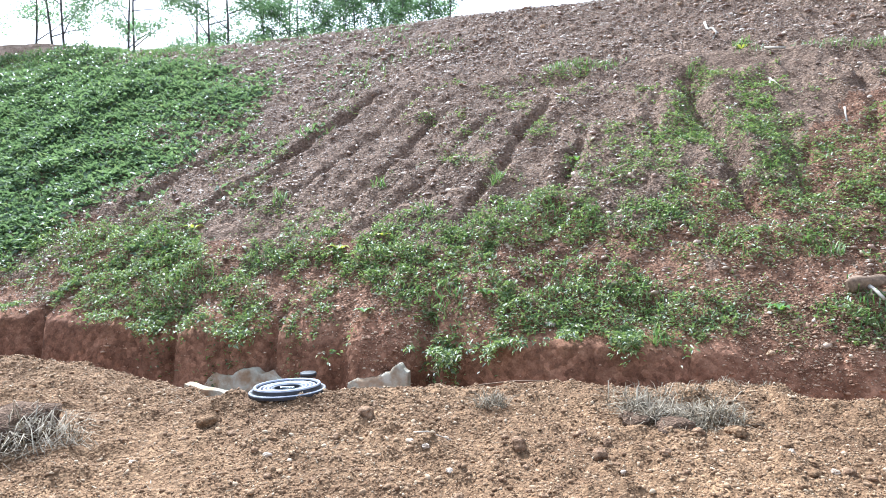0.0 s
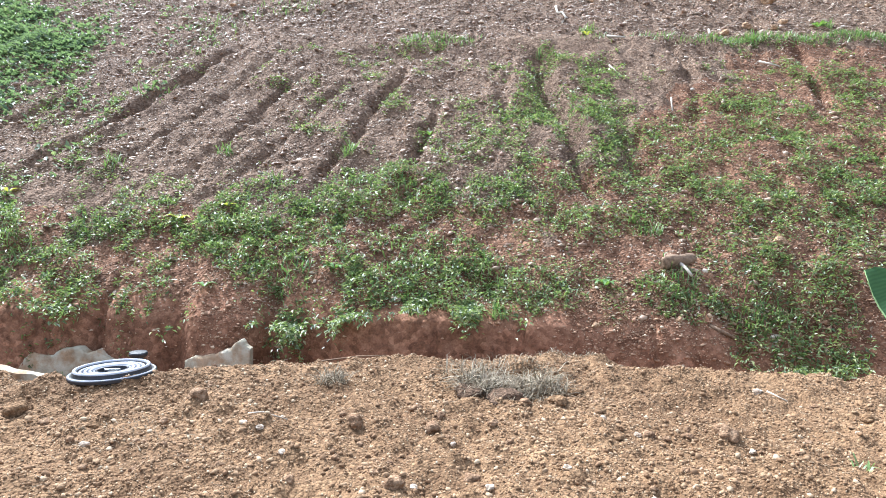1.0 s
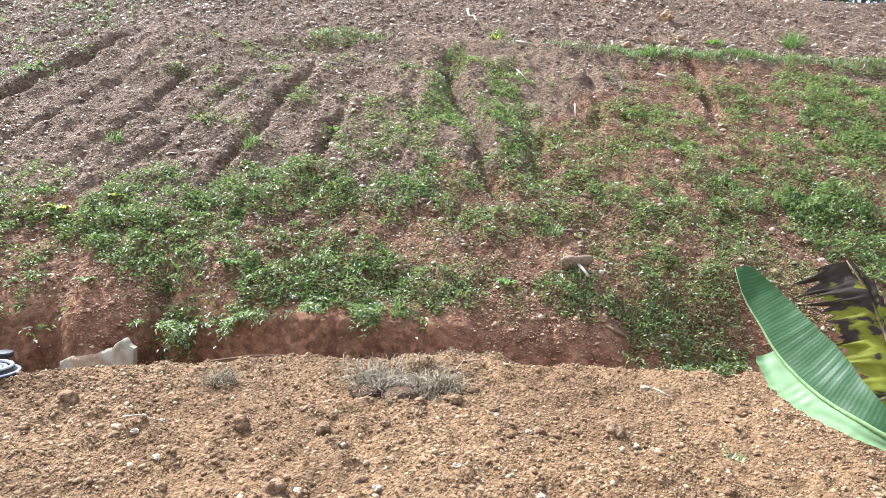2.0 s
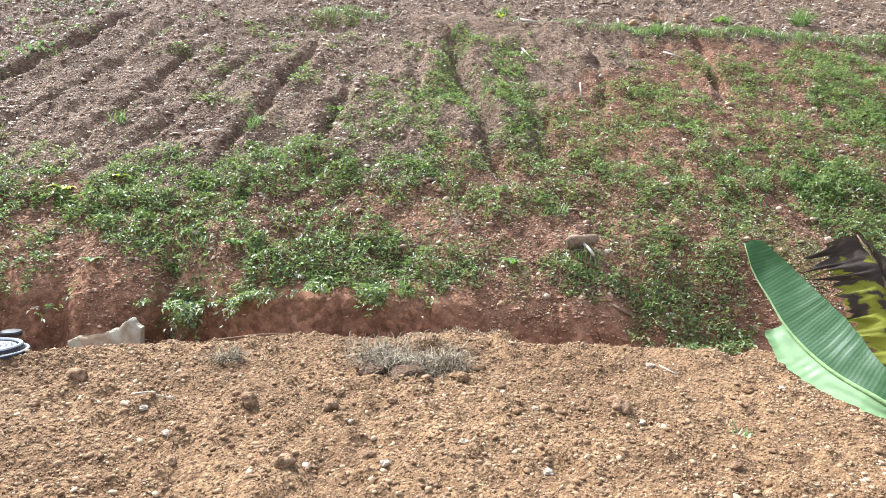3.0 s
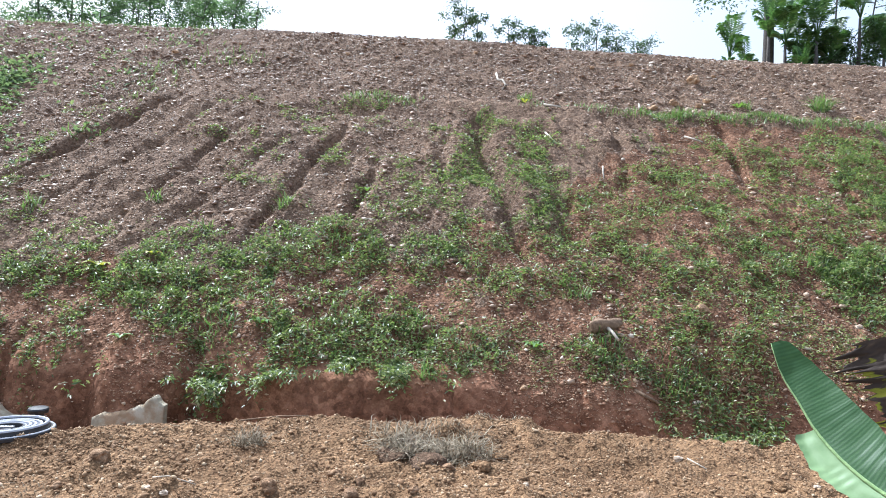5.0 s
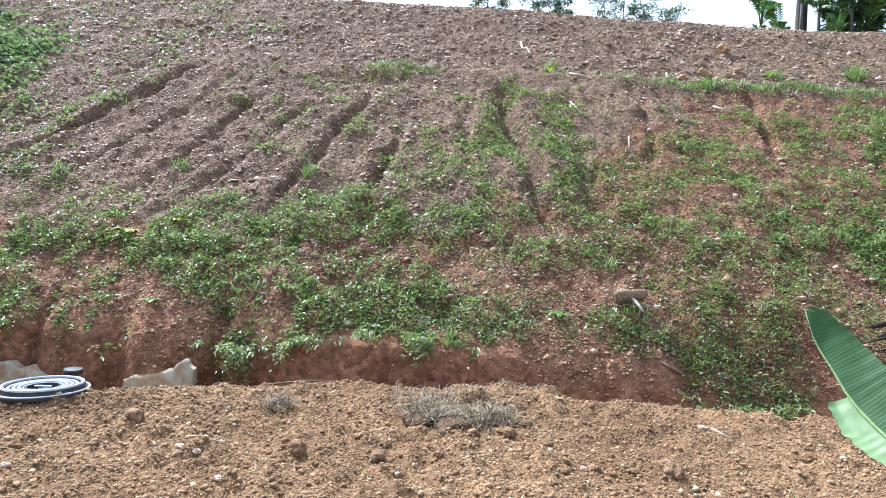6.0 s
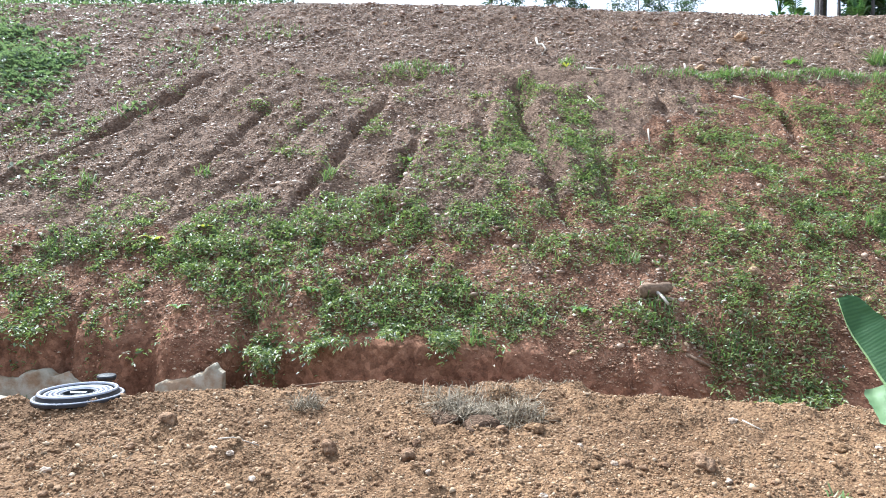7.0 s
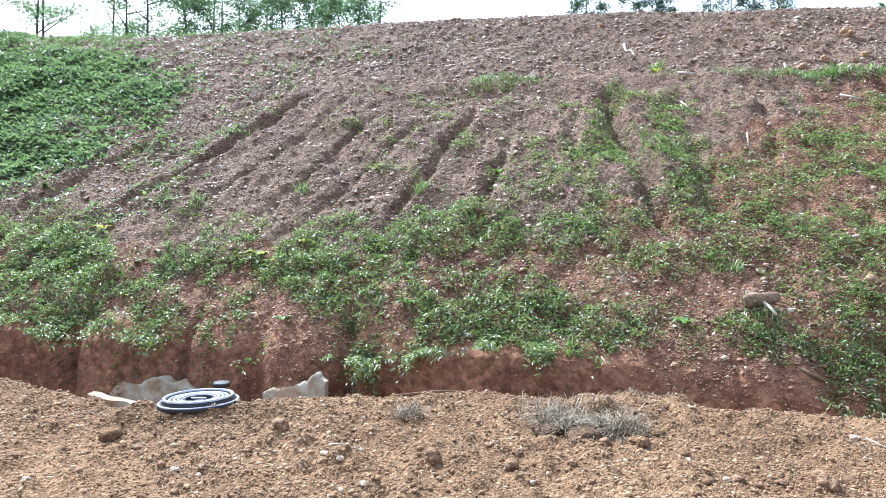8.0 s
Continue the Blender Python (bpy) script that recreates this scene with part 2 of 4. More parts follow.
STONE_SINGLE = single_stone_material()
LEAF = varied("weed_leaf", [(0.0, (0.04, 0.062, 0.03)), (0.4, (0.1, 0.147, 0.054)), (0.7, (0.198, 0.25, 0.09)), (0.9, (0.33, 0.345, 0.145)), (1.0, (0.4, 0.32, 0.19))], 0.36, 0.5, 0.4, lit=(0.26, 0.37, 0.065))
VINE = varied("vine_leaf", [(0.0, (0.07, 0.105, 0.058)), (0.6, (0.13, 0.185, 0.09)), (0.9, (0.21, 0.265, 0.13)), (1.0, (0.26, 0.28, 0.12))], 0.36, 0.5, 0.4, lit=(0.23, 0.34, 0.1))
GRASS = varied("grass_blade", [(0.0, (0.08, 0.145, 0.045)), (0.6, (0.16, 0.24, 0.075)), (1.0, (0.31, 0.32, 0.14))], 0.45, 0.45, 0.35, lit=(0.18, 0.33, 0.05))
STRAW = varied("dry_grass", [(0.0, (0.07, 0.053, 0.034)), (0.5, (0.18, 0.142, 0.092)), (0.85, (0.27, 0.222, 0.148)), (1.0, (0.42, 0.36, 0.26))], 0.75, 0.25, 0.1, lit=(0.4, 0.32, 0.2))
RUBBER_LEAF_GLARE = varied("rubber_leaf_glare", [(0.0, (0.08, 0.14, 0.06)), (0.6, (0.13, 0.21, 0.09)), (1.0, (0.2, 0.28, 0.12))], 0.4, 0.5, 0.6, lit=(0.34, 0.5, 0.22))
LITTER = varied("dry_leaf", [(0.0, (0.16, 0.095, 0.055)), (0.5, (0.3, 0.205, 0.125)), (1.0, (0.48, 0.38, 0.26))], 0.65, 0.35, 0.1, lit=(0.4, 0.3, 0.2))
TREE_LEAF = varied("tree_leaf", [(0.0, (0.03, 0.065, 0.03)), (0.6, (0.055, 0.11, 0.04)), (1.0, (0.1, 0.17, 0.05))], 0.45, 0.5, 0.25, lit=(0.1, 0.2, 0.04))


# ---- mesh helpers ----
def mesh_from(name, verts, faces, mat, smooth=False):
    """A mesh from numpy arrays; faces all have the same number of corners."""
    verts, faces = np.ascontiguousarray(verts, np.float32), np.ascontiguousarray(faces, np.int32)
    me = bpy.data.meshes.new(name)
    me.vertices.add(len(verts))
    me.vertices.foreach_set("co", verts.ravel())
    me.loops.add(faces.size)
    me.loops.foreach_set("vertex_index", faces.ravel())
    me.polygons.add(len(faces))
    me.polygons.foreach_set("loop_start", np.arange(0, faces.size, faces.shape[1], dtype=np.int32))
    me.update(calc_edges=True)
    me.validate()
    if mat:
        me.materials.append(mat)
    if smooth:
        me.polygons.foreach_set("use_smooth", np.ones(len(faces), bool))
    return me


def part(name, bm, mat, parent, label=""):
    """Links a bmesh or a mesh as one part under a thing."""
    if isinstance(bm, bpy.types.Mesh):
        me = bm
    else:
        me = bpy.data.meshes.new(name)
        bm.to_mesh(me)
        bm.free()
    if mat and not me.materials:
        me.materials.append(mat)
    ob = new(name, me)
    ob.parent = parent
    if label:
        tagged(ob, label)
    return ob


def stuff(name, me, label, category):
    return tagged(new(name, me), label, category, kind="stuff")


OCTA = np.array([(1, 0, 0), (-1, 0, 0), (0, 1, 0), (0, -1, 0), (0, 0, 1), (0, 0, -1)], float), np.array([(0, 2, 4), (2, 1, 4), (1, 3, 4), (3, 0, 4), (2, 0, 5), (1, 2, 5), (3, 1, 5), (0, 3, 5)])


def ico():
    bm = bmesh.new()
    bmesh.ops.create_icosphere(bm, subdivisions=1, radius=1.0)
    v = np.array([p.co[:] for p in bm.verts])
    f = np.array([[p.index for p in q.verts] for q in bm.faces])
    bm.free()
    return v, f


ICO = ico()


def chipped(v):
    """A stone shape with flat broken faces."""
    v = v * (1 + 0.25 * (rng.random((len(v), 1)) - 0.5))
    for _ in range(5):
        n = rng.normal(0, 1, 3)
        n /= np.linalg.norm(n)
        v = v - np.outer(np.maximum(0, v @ n - rng.uniform(0.35, 0.65)), n)
    return v * 1.25


def stone_mesh(name, points, sizes, mat, flat=0.65, base=None):
    """Many loose stones, each its own lumpy shape, half sunk in the ground."""
    v, f = base or ICO
    count = len(points)
    shapes = np.stack([(chipped(v) if len(v) > 8 else v * (1 + 0.9 * (rng.random((len(v), 1)) - 0.5))) * (1, rng.uniform(0.55, 0.9), rng.uniform(0.7, 1.1)) for _ in range(24)])
    shape = shapes[rng.integers(0, 24, count)]
    turn, tip = rng.uniform(0, 2 * np.pi, count), rng.normal(0, 0.6, count)
    ct, st, cp, sp = np.cos(turn)[:, None], np.sin(turn)[:, None], np.cos(tip)[:, None], np.sin(tip)[:, None]
    x, y, z = shape[..., 0], shape[..., 1], shape[..., 2] * flat
    y, z = y * cp - z * sp, y * sp + z * cp
    x, y = x * ct - y * st, x * st + y * ct
    out = np.stack([x, y, z], -1) * np.asarray(sizes)[:, None, None] + np.asarray(points)[:, None, :]
    faces = (f[None] + (np.arange(count) * len(v))[:, None, None]).reshape(-1, 3)
    return mesh_from(name, out.reshape(-1, 3), faces, mat)


def frame_of(ways):
    """Two directions across each given one."""
    ways = ways / np.linalg.norm(ways, axis=-1, keepdims=True)
    side = np.cross(ways, (0, 0, 1.0))
    side = side / (np.linalg.norm(side, axis=-1, keepdims=True) + 1e-9)
    return ways, side, np.cross(side, ways)


def leaf_mesh(name, points, ways, lengths, mat, wide=0.5, fold=0.25, droop=0.15):
    """Many small leaves: two folded halves each, with a bent tip."""
    count = len(points)
    ways, side, up = frame_of(np.asarray(ways, float))
    roll = rng.normal(0, 0.5, count)[:, None]
    side, up = side * np.cos(roll) + up * np.sin(roll), up * np.cos(roll) - side * np.sin(roll)
    L = np.asarray(lengths)[:, None]
    p = np.asarray(points)
    a = p
    b = p + ways * L * 0.45 + side * L * wide * 0.5 + up * L * fold * 0.4
    d = p + ways * L * 0.45 - side * L * wide * 0.5 + up * L * fold * 0.4
    t = p + ways * L - up * L * droop
    v = np.stack([a, b, t, d], 1).reshape(-1, 3)
    base = (np.arange(count) * 4)[:, None]
    f = np.concatenate([base + (0, 1, 2), base + (0, 2, 3)], 1).reshape(-1, 3)
    return mesh_from(name, v, f, mat)


def blade_mesh(name, points, ways, lengths, widths, mat, bend=0.5):
    """Many grass blades, bending over."""
    count = len(points)
    ways, side, _ = frame_of(np.asarray(ways, float))
    L, w = np.asarray(lengths)[:, None], np.asarray(widths)[:, None]
    flatway = ways * (1, 1, 0) + rng.normal(0, 0.25, (count, 3)) * (1, 1, 0)
    p = np.asarray(points)
    m = p + ways * L * 0.55
    t = m + (ways * (1 - bend) + flatway * bend - np.array((0, 0, 0.35)) * bend) * L * 0.5
    v = np.stack([p - side * w, p + side * w, m - side * w * 0.8, m + side * w * 0.8, t], 1).reshape(-1, 3)
    base = (np.arange(count) * 5)[:, None]
    f = np.concatenate([base + (0, 1, 3), base + (0, 3, 2), base + (2, 3, 4)], 1).reshape(-1, 3)
    return mesh_from(name, v, f, mat)


def tube(bm, points, radii, sides=8):
    """A tapered tube along points."""
    pts = [Vector(p) for p in points]
    rings = []
    for n, p in enumerate(pts):
        ahead = (pts[min(n + 1, len(pts) - 1)] - pts[max(n - 1, 0)]).normalized()
        across = ahead.cross(Vector((0.31, 0.77, 0.55))).normalized()
        other = ahead.cross(across)
        rings.append([bm.verts.new(p + (across * math.cos(a) + other * math.sin(a)) * radii[n]) for a in [2 * math.pi * k / sides for k in range(sides)]])
    for a, b in zip(rings, rings[1:]):
        for k in range(sides):
            bm.faces.new((a[k], a[(k + 1) % sides], b[(k + 1) % sides], b[k])).smooth = True
    bm.faces.new(rings[0][::-1])
    bm.faces.new(rings[-1])


# ---- the ground ----
def spread(*spans):
    out = [np.array([spans[0][0]])]
    for a, b, gap in spans:
        out.append(np.linspace(a, b, max(2, int(round((b - a) / gap)) + 1))[1:])
    return np.concatenate(out)


def build_ground():
    cs = spread((-900, -100, 80), (-100, -24, 6), (-24, -11, 0.35), (-11, -6, 0.07), (-6, 5.5, 0.031), (5.5, 9, 0.06), (9, 16, 0.2), (16, 100, 6), (100, 900, 80))
    ss = spread((-900, -100, 80), (-100, -6, 6), (-6, 2, 0.4), (2, 5.0, 0.028), (5.0, 6.0, 0.04), (6.0, 6.55, 0.0125), (6.55, 9.0, 0.04), (9, 13, 0.05), (13, 17, 0.08), (17, 25, 0.5), (25, 100, 6), (100, 1500, 90))
    C, S = np.meshgrid(cs, ss)
    Z = height(C, S)
    verts = place(C, S, Z).reshape(-1, 3)
    n, m = len(cs), len(ss)
    i = (np.arange(m - 1)[:, None] * n + np.arange(n - 1)).ravel()
    faces = np.stack([i, i + 1, i + n + 1, i + n], 1)
    me = mesh_from("ground", verts, faces, SOIL_NEAR, True)
    me.materials.append(SOIL_BANK)
    me.materials.append(SOIL_HILL)
    me.materials.append(SOIL_LOWER)
    sc = (S[:-1, :-1] + 0.12 * fbm(C[:-1, :-1], S[:-1, :-1], 3, 2, 5)).ravel()
    slot = np.where(sc < 5.75, 0, np.where(sc < 6.5, 1, np.where(sc + 1.6 * fbm(C[:-1, :-1], S[:-1, :-1], 1.1, 4, 8).ravel() < 8.0 + 0.12 * np.clip(C[:-1, :-1].ravel(), -4, 9) + 3.4 * step(C[:-1, :-1].ravel(), 0.5, 4.5), 3, 2))).astype(np.int32)
    me.polygons.foreach_set("material_index", slot)
    return tagged(new("ground", me), "bare red laterite ground with an eroded hillside above a cut bank", "ground", kind="structure")


build_ground()


def scatter(count, c0, c1, s0, s1):
    return rng.uniform(c0, c1, count), rng.uniform(s0, s1, count)


def on_ground(c, s, up=0.0):
    return place(c, s, height(c, s) + up)


# ---- loose stones ----
def single_stones(c, s, size):
    """Larger stones that can be told apart, each its own object."""
    v, f = ICO
    meshes = [mesh_from("stone", chipped(v) * (1, 0.75, 0.5), f, STONE_SINGLE) for _ in range(9)]
    for n, p in enumerate(on_ground(c, s, size * 0.12)):
        ob = new("stone", meshes[n % 9])
        ob.location, ob.rotation_euler = p.tolist(), (rng.normal(0, 0.3) + 0.45, rng.normal(0, 0.3), rng.uniform(0, 6.28))
        ob.scale = (float(size[n]),) * 3
        tagged(ob, "brown angular laterite stone lying loose on the hillside", "stone", "stones on the hillside")


def gravel():
    # crumbs and pebbles on the heap
    c, s = scatter(175000, -7.2, 4.8, 2.4, 5.75)
    keep = (s < np.interp(c, EDGE_C, EDGE_S) + 0.1) & (c < 0.75 * s + 0.7) & (c > -1.22 * s - 0.5) & (rng.random(len(c)) < 0.75 + 0.7 * fbm(c, s, 1.6, 3, 87))
    c, s = c[keep], s[keep]
    size = 0.0046 + 0.0044 * rng.pareto(2.7, len(c)).clip(0, 4.5)
    big = size > 0.017
    stuff("gravel", stone_mesh("gravel", on_ground(c[big], s[big], size[big] * 0.1), size[big], STONE_NEAR, 0.6), "dry tan and reddish gravel on the heap", "gravel")
    stuff("crumbs", stone_mesh("crumbs", on_ground(c[~big], s[~big], size[~big] * 0.2), size[~big], STONE_NEAR, 0.8, OCTA), "fine dry tan crumbs of earth on the heap", "gravel")
    # stones on the hillside
    c, s = scatter(330000, -20, 13, 6.4, 16.7)
    dense = 0.5 + 0.8 * fbm(c, s, 0.8, 3, 81) + 0.55 * step(s, 12.4, 13) + 0.4 * step(s, 8.0, 8.6) * (1 - step(s, 11.8, 12.4)) * (1 - step(c, -1, 0.5)) * step(c, -8, -6)
    keep = (rng.random(len(c)) < dense) & (c > np.interp(s, [8, 12, 16.7], [-10, -9.5, -16])) & (c < 0.75 * s + 0.7) & (c > -1.22 * s - 0.5)
    c, s = c[keep], s[keep]
    size = (0.0095 + 0.009 * rng.pareto(2.8, len(c)).clip(0, 5)) * (1 + 0.15 * step(s, 12.3, 12.8))
    large = np.flatnonzero((size > 0.05) & (c > -7) & (c < 9))[:290]
    single_stones(c[large], s[large], size[large])
    c, s, size = np.delete(c, large), np.delete(s, large), np.delete(size, large)
    big = size > 0.034
    stuff("hillside_stones", stone_mesh("hillside_stones", on_ground(c[big], s[big], size[big] * 0.1), size[big], STONE_HILL, 0.42), "brown laterite stones strewn over the eroded hillside", "stones")
    stuff("hillside_gravel", stone_mesh("hillside_gravel", on_ground(c[~big], s[~big], size[~big] * 0.2), size[~big], STONE_HILL, 0.42, OCTA), "small tan and brown stone chips on the eroded hillside", "gravel")
    # crumbs spilling from the lip and lying in the rubble of the bank
    c, s = scatter(16000, -6, 4.6, 6.0, 6.75)
    size = 0.008 + 0.009 * rng.pareto(2.8, len(c)).clip(0, 4)
    keep = rng.random(len(c)) < np.clip(0.12 + 0.8 * fbm(c, s, 1.3, 3, 88) + 0.8 * step(c, 0.8, 1.6) + 0.7 * np.exp(-(((c + 2.45) / 0.3) ** 2)), 0.05, 1)
    c, s, size = c[keep], s[keep], size[keep]
    more = 4400
    c2, s2 = np.concatenate([rng.normal(1.55, 0.5, more), rng.normal(-2.4, 0.2, more // 3)]), np.concatenate([rng.uniform(6.2, 6.95, more), rng.uniform(6.15, 7.1, more // 3)])
    c, s = np.concatenate([c, c2]), np.concatenate([s, s2])
    size = np.concatenate([size, 0.007 + 0.006 * rng.pareto(2.8, len(c2)).clip(0, 3)])
    stuff("rubble", stone_mesh("rubble", on_ground(c, s, size * 0.1), size, RUBBLE_SUNLIT, 0.5, OCTA), "loose tan rubble fallen on the clay bank", "gravel")


gravel()


# ---- weeds on the hillside: c, s, half width, half length, canopy, density ----
BANK_WEEDS = [(-5.5, 6.93, 1.05, 0.46, 0.17, 1.0), (-7.45, 7.42, 1.2, 0.42, 0.16, 0.9), (-4.3, 6.35, 0.65, 0.2, 0.12, 0.8), (-1.3, 7.92, 0.56, 0.36, 0.14, 1.0), (-2.5, 7.5, 0.6, 0.5, 0.13, 0.85),
              (-2.95, 7.15, 0.65, 0.3, 0.11, 0.8), (-3.5, 7.5, 0.55, 0.35, 0.09, 0.6), (-1.66, 6.55, 0.46, 0.28, 0.15, 1.0), (-0.2, 6.6, 0.8, 0.22, 0.13, 0.95), (-0.95, 6.6, 0.4, 0.2, 0.12, 0.8),
              (-0.38, 7.05, 0.42, 0.2, 0.09, 0.6), (-1.15, 7.1, 0.5, 0.22, 0.08, 0.5), (0.2, 7.98, 0.42, 0.3, 0.07, 0.7), (-0.72, 8.5, 0.36, 0.2, 0.09, 0.6), (-0.35, 8.85, 0.3, 0.28, 0.06, 0.45), (-4.1, 7.85, 0.5, 0.3, 0.08, 0.5)]
SLOPE_WEEDS = [(1.68, 10.0, 0.24, 0.75, 0.07, 0.65), (1.8, 8.9, 0.25, 0.5, 0.06, 0.55), (0.62, 10.5, 0.2, 0.55, 0.06, 0.6), (0.66, 9.5, 0.24, 0.5, 0.06, 0.55), (0.07, 9.8, 0.27, 0.4, 0.05, 0.45), (1.6, 7.55, 0.55, 0.22, 0.1, 0.75),
               (3.78, 9.8, 0.62, 0.55, 0.08, 0.6), (4.27, 8.75, 0.42, 0.58, 0.1, 0.8), (5.1, 8.3, 0.66, 0.38, 0.12, 0.85), (5.85, 7.85, 0.55, 0.62, 0.16, 1.0), (7.6, 10.8, 1.1, 0.75, 0.13, 0.8), (7.0, 9.7, 0.45, 0.6, 0.13, 0.8),
               (3.2, 6.68, 0.5, 0.32, 0.14, 0.9), (2.02, 6.66, 0.25, 0.16, 0.1, 0.75), (2.95, 8.1, 0.6, 0.38, 0.07, 0.55), (-3.2, 6.5, 0.25, 0.14, 0.08, 0.6), (2.5, 7.3, 0.5, 0.3, 0.07, 0.5), (3.7, 7.6, 0.5, 0.35, 0.08, 0.5),
               (0.9, 8.4, 0.5, 0.25, 0.05, 0.4), (2.4, 9.0, 0.3, 0.5, 0.05, 0.4), (5.9, 9.4, 0.5, 0.4, 0.06, 0.4)]


def patch_weeds(c0, s0, rc, rs, tall, dense):
    count = int(23000 * rc * rs * dense * (7.0 / s0) ** 0.6)
    r, a = np.sqrt(rng.random(count)), rng.uniform(0, 2 * np.pi, count)
    c, s = c0 + rc * 1.7 * r * np.cos(a), s0 + rs * 1.7 * r * np.sin(a)
    mask = 0.95 + 0.35 * step(tall, 0.1, 0.14) - 1.25 * r**1.5 + 1.7 * fbm(c, s, 2.3, 4, int(90 + abs(c0) * 7)) + 2.4 * fbm(c, s, 6.5, 3, 93)
    keep = rng.random(count) < np.clip(mask, 0, 1)
    c, s, r = c[keep], s[keep], r[keep]
    canopy = tall * (1.2 - 0.9 * r) * (1 + 2.2 * fbm(c, s, 4.5, 3, 95))
    lift = np.maximum(canopy, 0.02) * rng.beta(2.2, 1.2, len(c))
    p = on_ground(c, s, 0.01) + np.stack([0 * c, 0 * c, lift], -1)
    a = rng.uniform(0, 2 * np.pi, len(c))
    ways = np.stack([np.cos(a), np.sin(a), rng.normal(0.3, 0.5, len(c))], -1)
    leaves = leaf_mesh("weed_patch", p, ways, rng.uniform(0.025, 0.062, len(c)) * (s0 / 7.0) ** 0.3, LEAF, 0.45)
    stuff("weed_patch", leaves, "dense green creeping weeds with small shiny leaves", "weeds")
    few = rng.random(len(c)) < 0.2
    ways = np.stack([rng.normal(0, 0.6, few.sum()), rng.normal(0, 0.6, few.sum()), np.ones(few.sum())], -1)
    stuff("weed_grass", blade_mesh("weed_grass", p[few] - (0, 0, 0.02), ways, rng.uniform(0.05, 0.13, few.sum()), rng.uniform(0.003, 0.006, few.sum()), GRASS), "bright grass blades growing through creeping weeds", "grass")


for row in BANK_WEEDS + SLOPE_WEEDS:
    patch_weeds(*row)


def thin_weeds():
    c, s = scatter(250000, -9, 12, 6.35, 12.3)
    green = -0.1 + 1.4 * fbm(c, s, 0.9, 4, 101) + 2.3 * fbm(c, s, 3.6, 3, 103) + 0.28 * step(c, -0.5, 2.0) * (1 - step(s, 8.0, 10.2)) - 0.12 * step(s, 8.6, 9.6) + 0.25 * (1 - step(s, 6.6, 8.0)) - 0.5 * np.exp(-(((c - 1.55) / 0.6) ** 2)) * (1 - step(s, 6.9, 7.2)) - 0.42 * step(s, 8.2, 8.9) * (1 - step(c, -0.8, 0.3)) * step(c, -7.5, -6.5)
    keep = rng.random(len(c)) < np.clip(green, 0, 0.8)
    c, s = c[keep], s[keep]
    a = rng.uniform(0, 2 * np.pi, len(c))
    ways = np.stack([np.cos(a), np.sin(a), rng.normal(0.3, 0.4, len(c))], -1)
    p = on_ground(c, s, rng.uniform(0.005, 0.07, len(c)))
    stuff("thin_weeds", leaf_mesh("thin_weeds", p, ways, rng.uniform(0.02, 0.05, len(c)) * (s / 7.0) ** 0.6, LEAF, 0.45), "thin low weeds scattered over the hillside", "weeds")
    # dry leaf litter between the weeds
    c, s = scatter(60000, -8, 8, 6.35, 12.5)
    keep = rng.random(len(c)) < np.clip(0.42 + 0.9 * fbm(c, s, 1.4, 3, 107) - 0.1 * (s - 8) + 0.2 * step(c, 0, 2), 0.03, 0.9)
    c, s = c[keep], s[keep]
    a = rng.uniform(0, 2 * np.pi, len(c))
    ways = np.stack([np.cos(a), np.sin(a), rng.normal(0.1, 0.35, len(c))], -1)
    stuff("leaf_litter", leaf_mesh("leaf_litter", on_ground(c, s, rng.uniform(0.004, 0.03, len(c))), ways, rng.uniform(0.015, 0.045, len(c)), LITTER, 0.5), "dry tan leaf litter on the hillside", "leaf litter")
    # flank covered by vines
    c, s = scatter(260000, -21, -5.2, 7.2, 16.6)
    seen = c > -1.22 * s - 0.5
    c, s = c[seen], s[seen]
    border = np.interp(s, [7.2, 8.2, 9, 10.3, 11, 11.6, 12.5, 13.9, 15, 16.6], [-9.5, -9.2, -9.0, -8.9, -8.8, -8.6, -8.8, -10.2, -13, -16]) + 2.2 * fbm(c, s, 0.9, 4, 109)
    cover = step(border - c, -1.9, 1.3) * (0.85 + 0.7 * fbm(c, s, 0.9, 4, 111)) * (1 - 0.7 * step(s, 13.2, 15.0)) + (0.03 + 0.3 * fbm(c, s, 1.5, 3, 113)) * (1 - 0.8 * step(s, 10.8, 12.2) * step(c, -10.5, -8.5))
    keep = rng.random(len(c)) < np.clip(cover, 0, 1)
    c, s, border = c[keep], s[keep], border[keep]
    a = rng.uniform(0, 2 * np.pi, len(c))
    ways = np.stack([np.cos(a), np.sin(a), rng.normal(0.3, 0.6, len(c))], -1)
    tuft = np.clip(0.5 + 1.9 * fbm(c, s, 1.3, 4, 121), 0.05, 1.6) * step(border - c, -0.8, 1.5)
    p = on_ground(c, s, 0.01 + 0.21 * tuft * rng.beta(2.0, 1.2, len(c)))
    stuff("vine_cover", leaf_mesh("vine_cover", p, ways, rng.uniform(0.05, 0.15, len(c)), VINE, 0.5), "thick cover of broad green vines on the flank of the hill", "vines")
    # grass that thins out across the upper flank
    c, s = scatter(60000, -21, -2.5, 10.5, 17.2)
    thick = 0.42 * (1 - step(c, -13.5, -7.5)) + 0.4 * (1 - step(c, -17, -13)) + 0.8 * fbm(c, s, 0.7, 4, 115) - 0.12
    keep = (rng.random(len(c)) < np.clip(thick, 0, 1)) & (c > -1.22 * s - 0.5)
    c, s = c[keep], s[keep]
    ways = np.stack([rng.normal(0, 0.6, len(c)), rng.normal(0, 0.6, len(c)), np.ones(len(c))], -1)
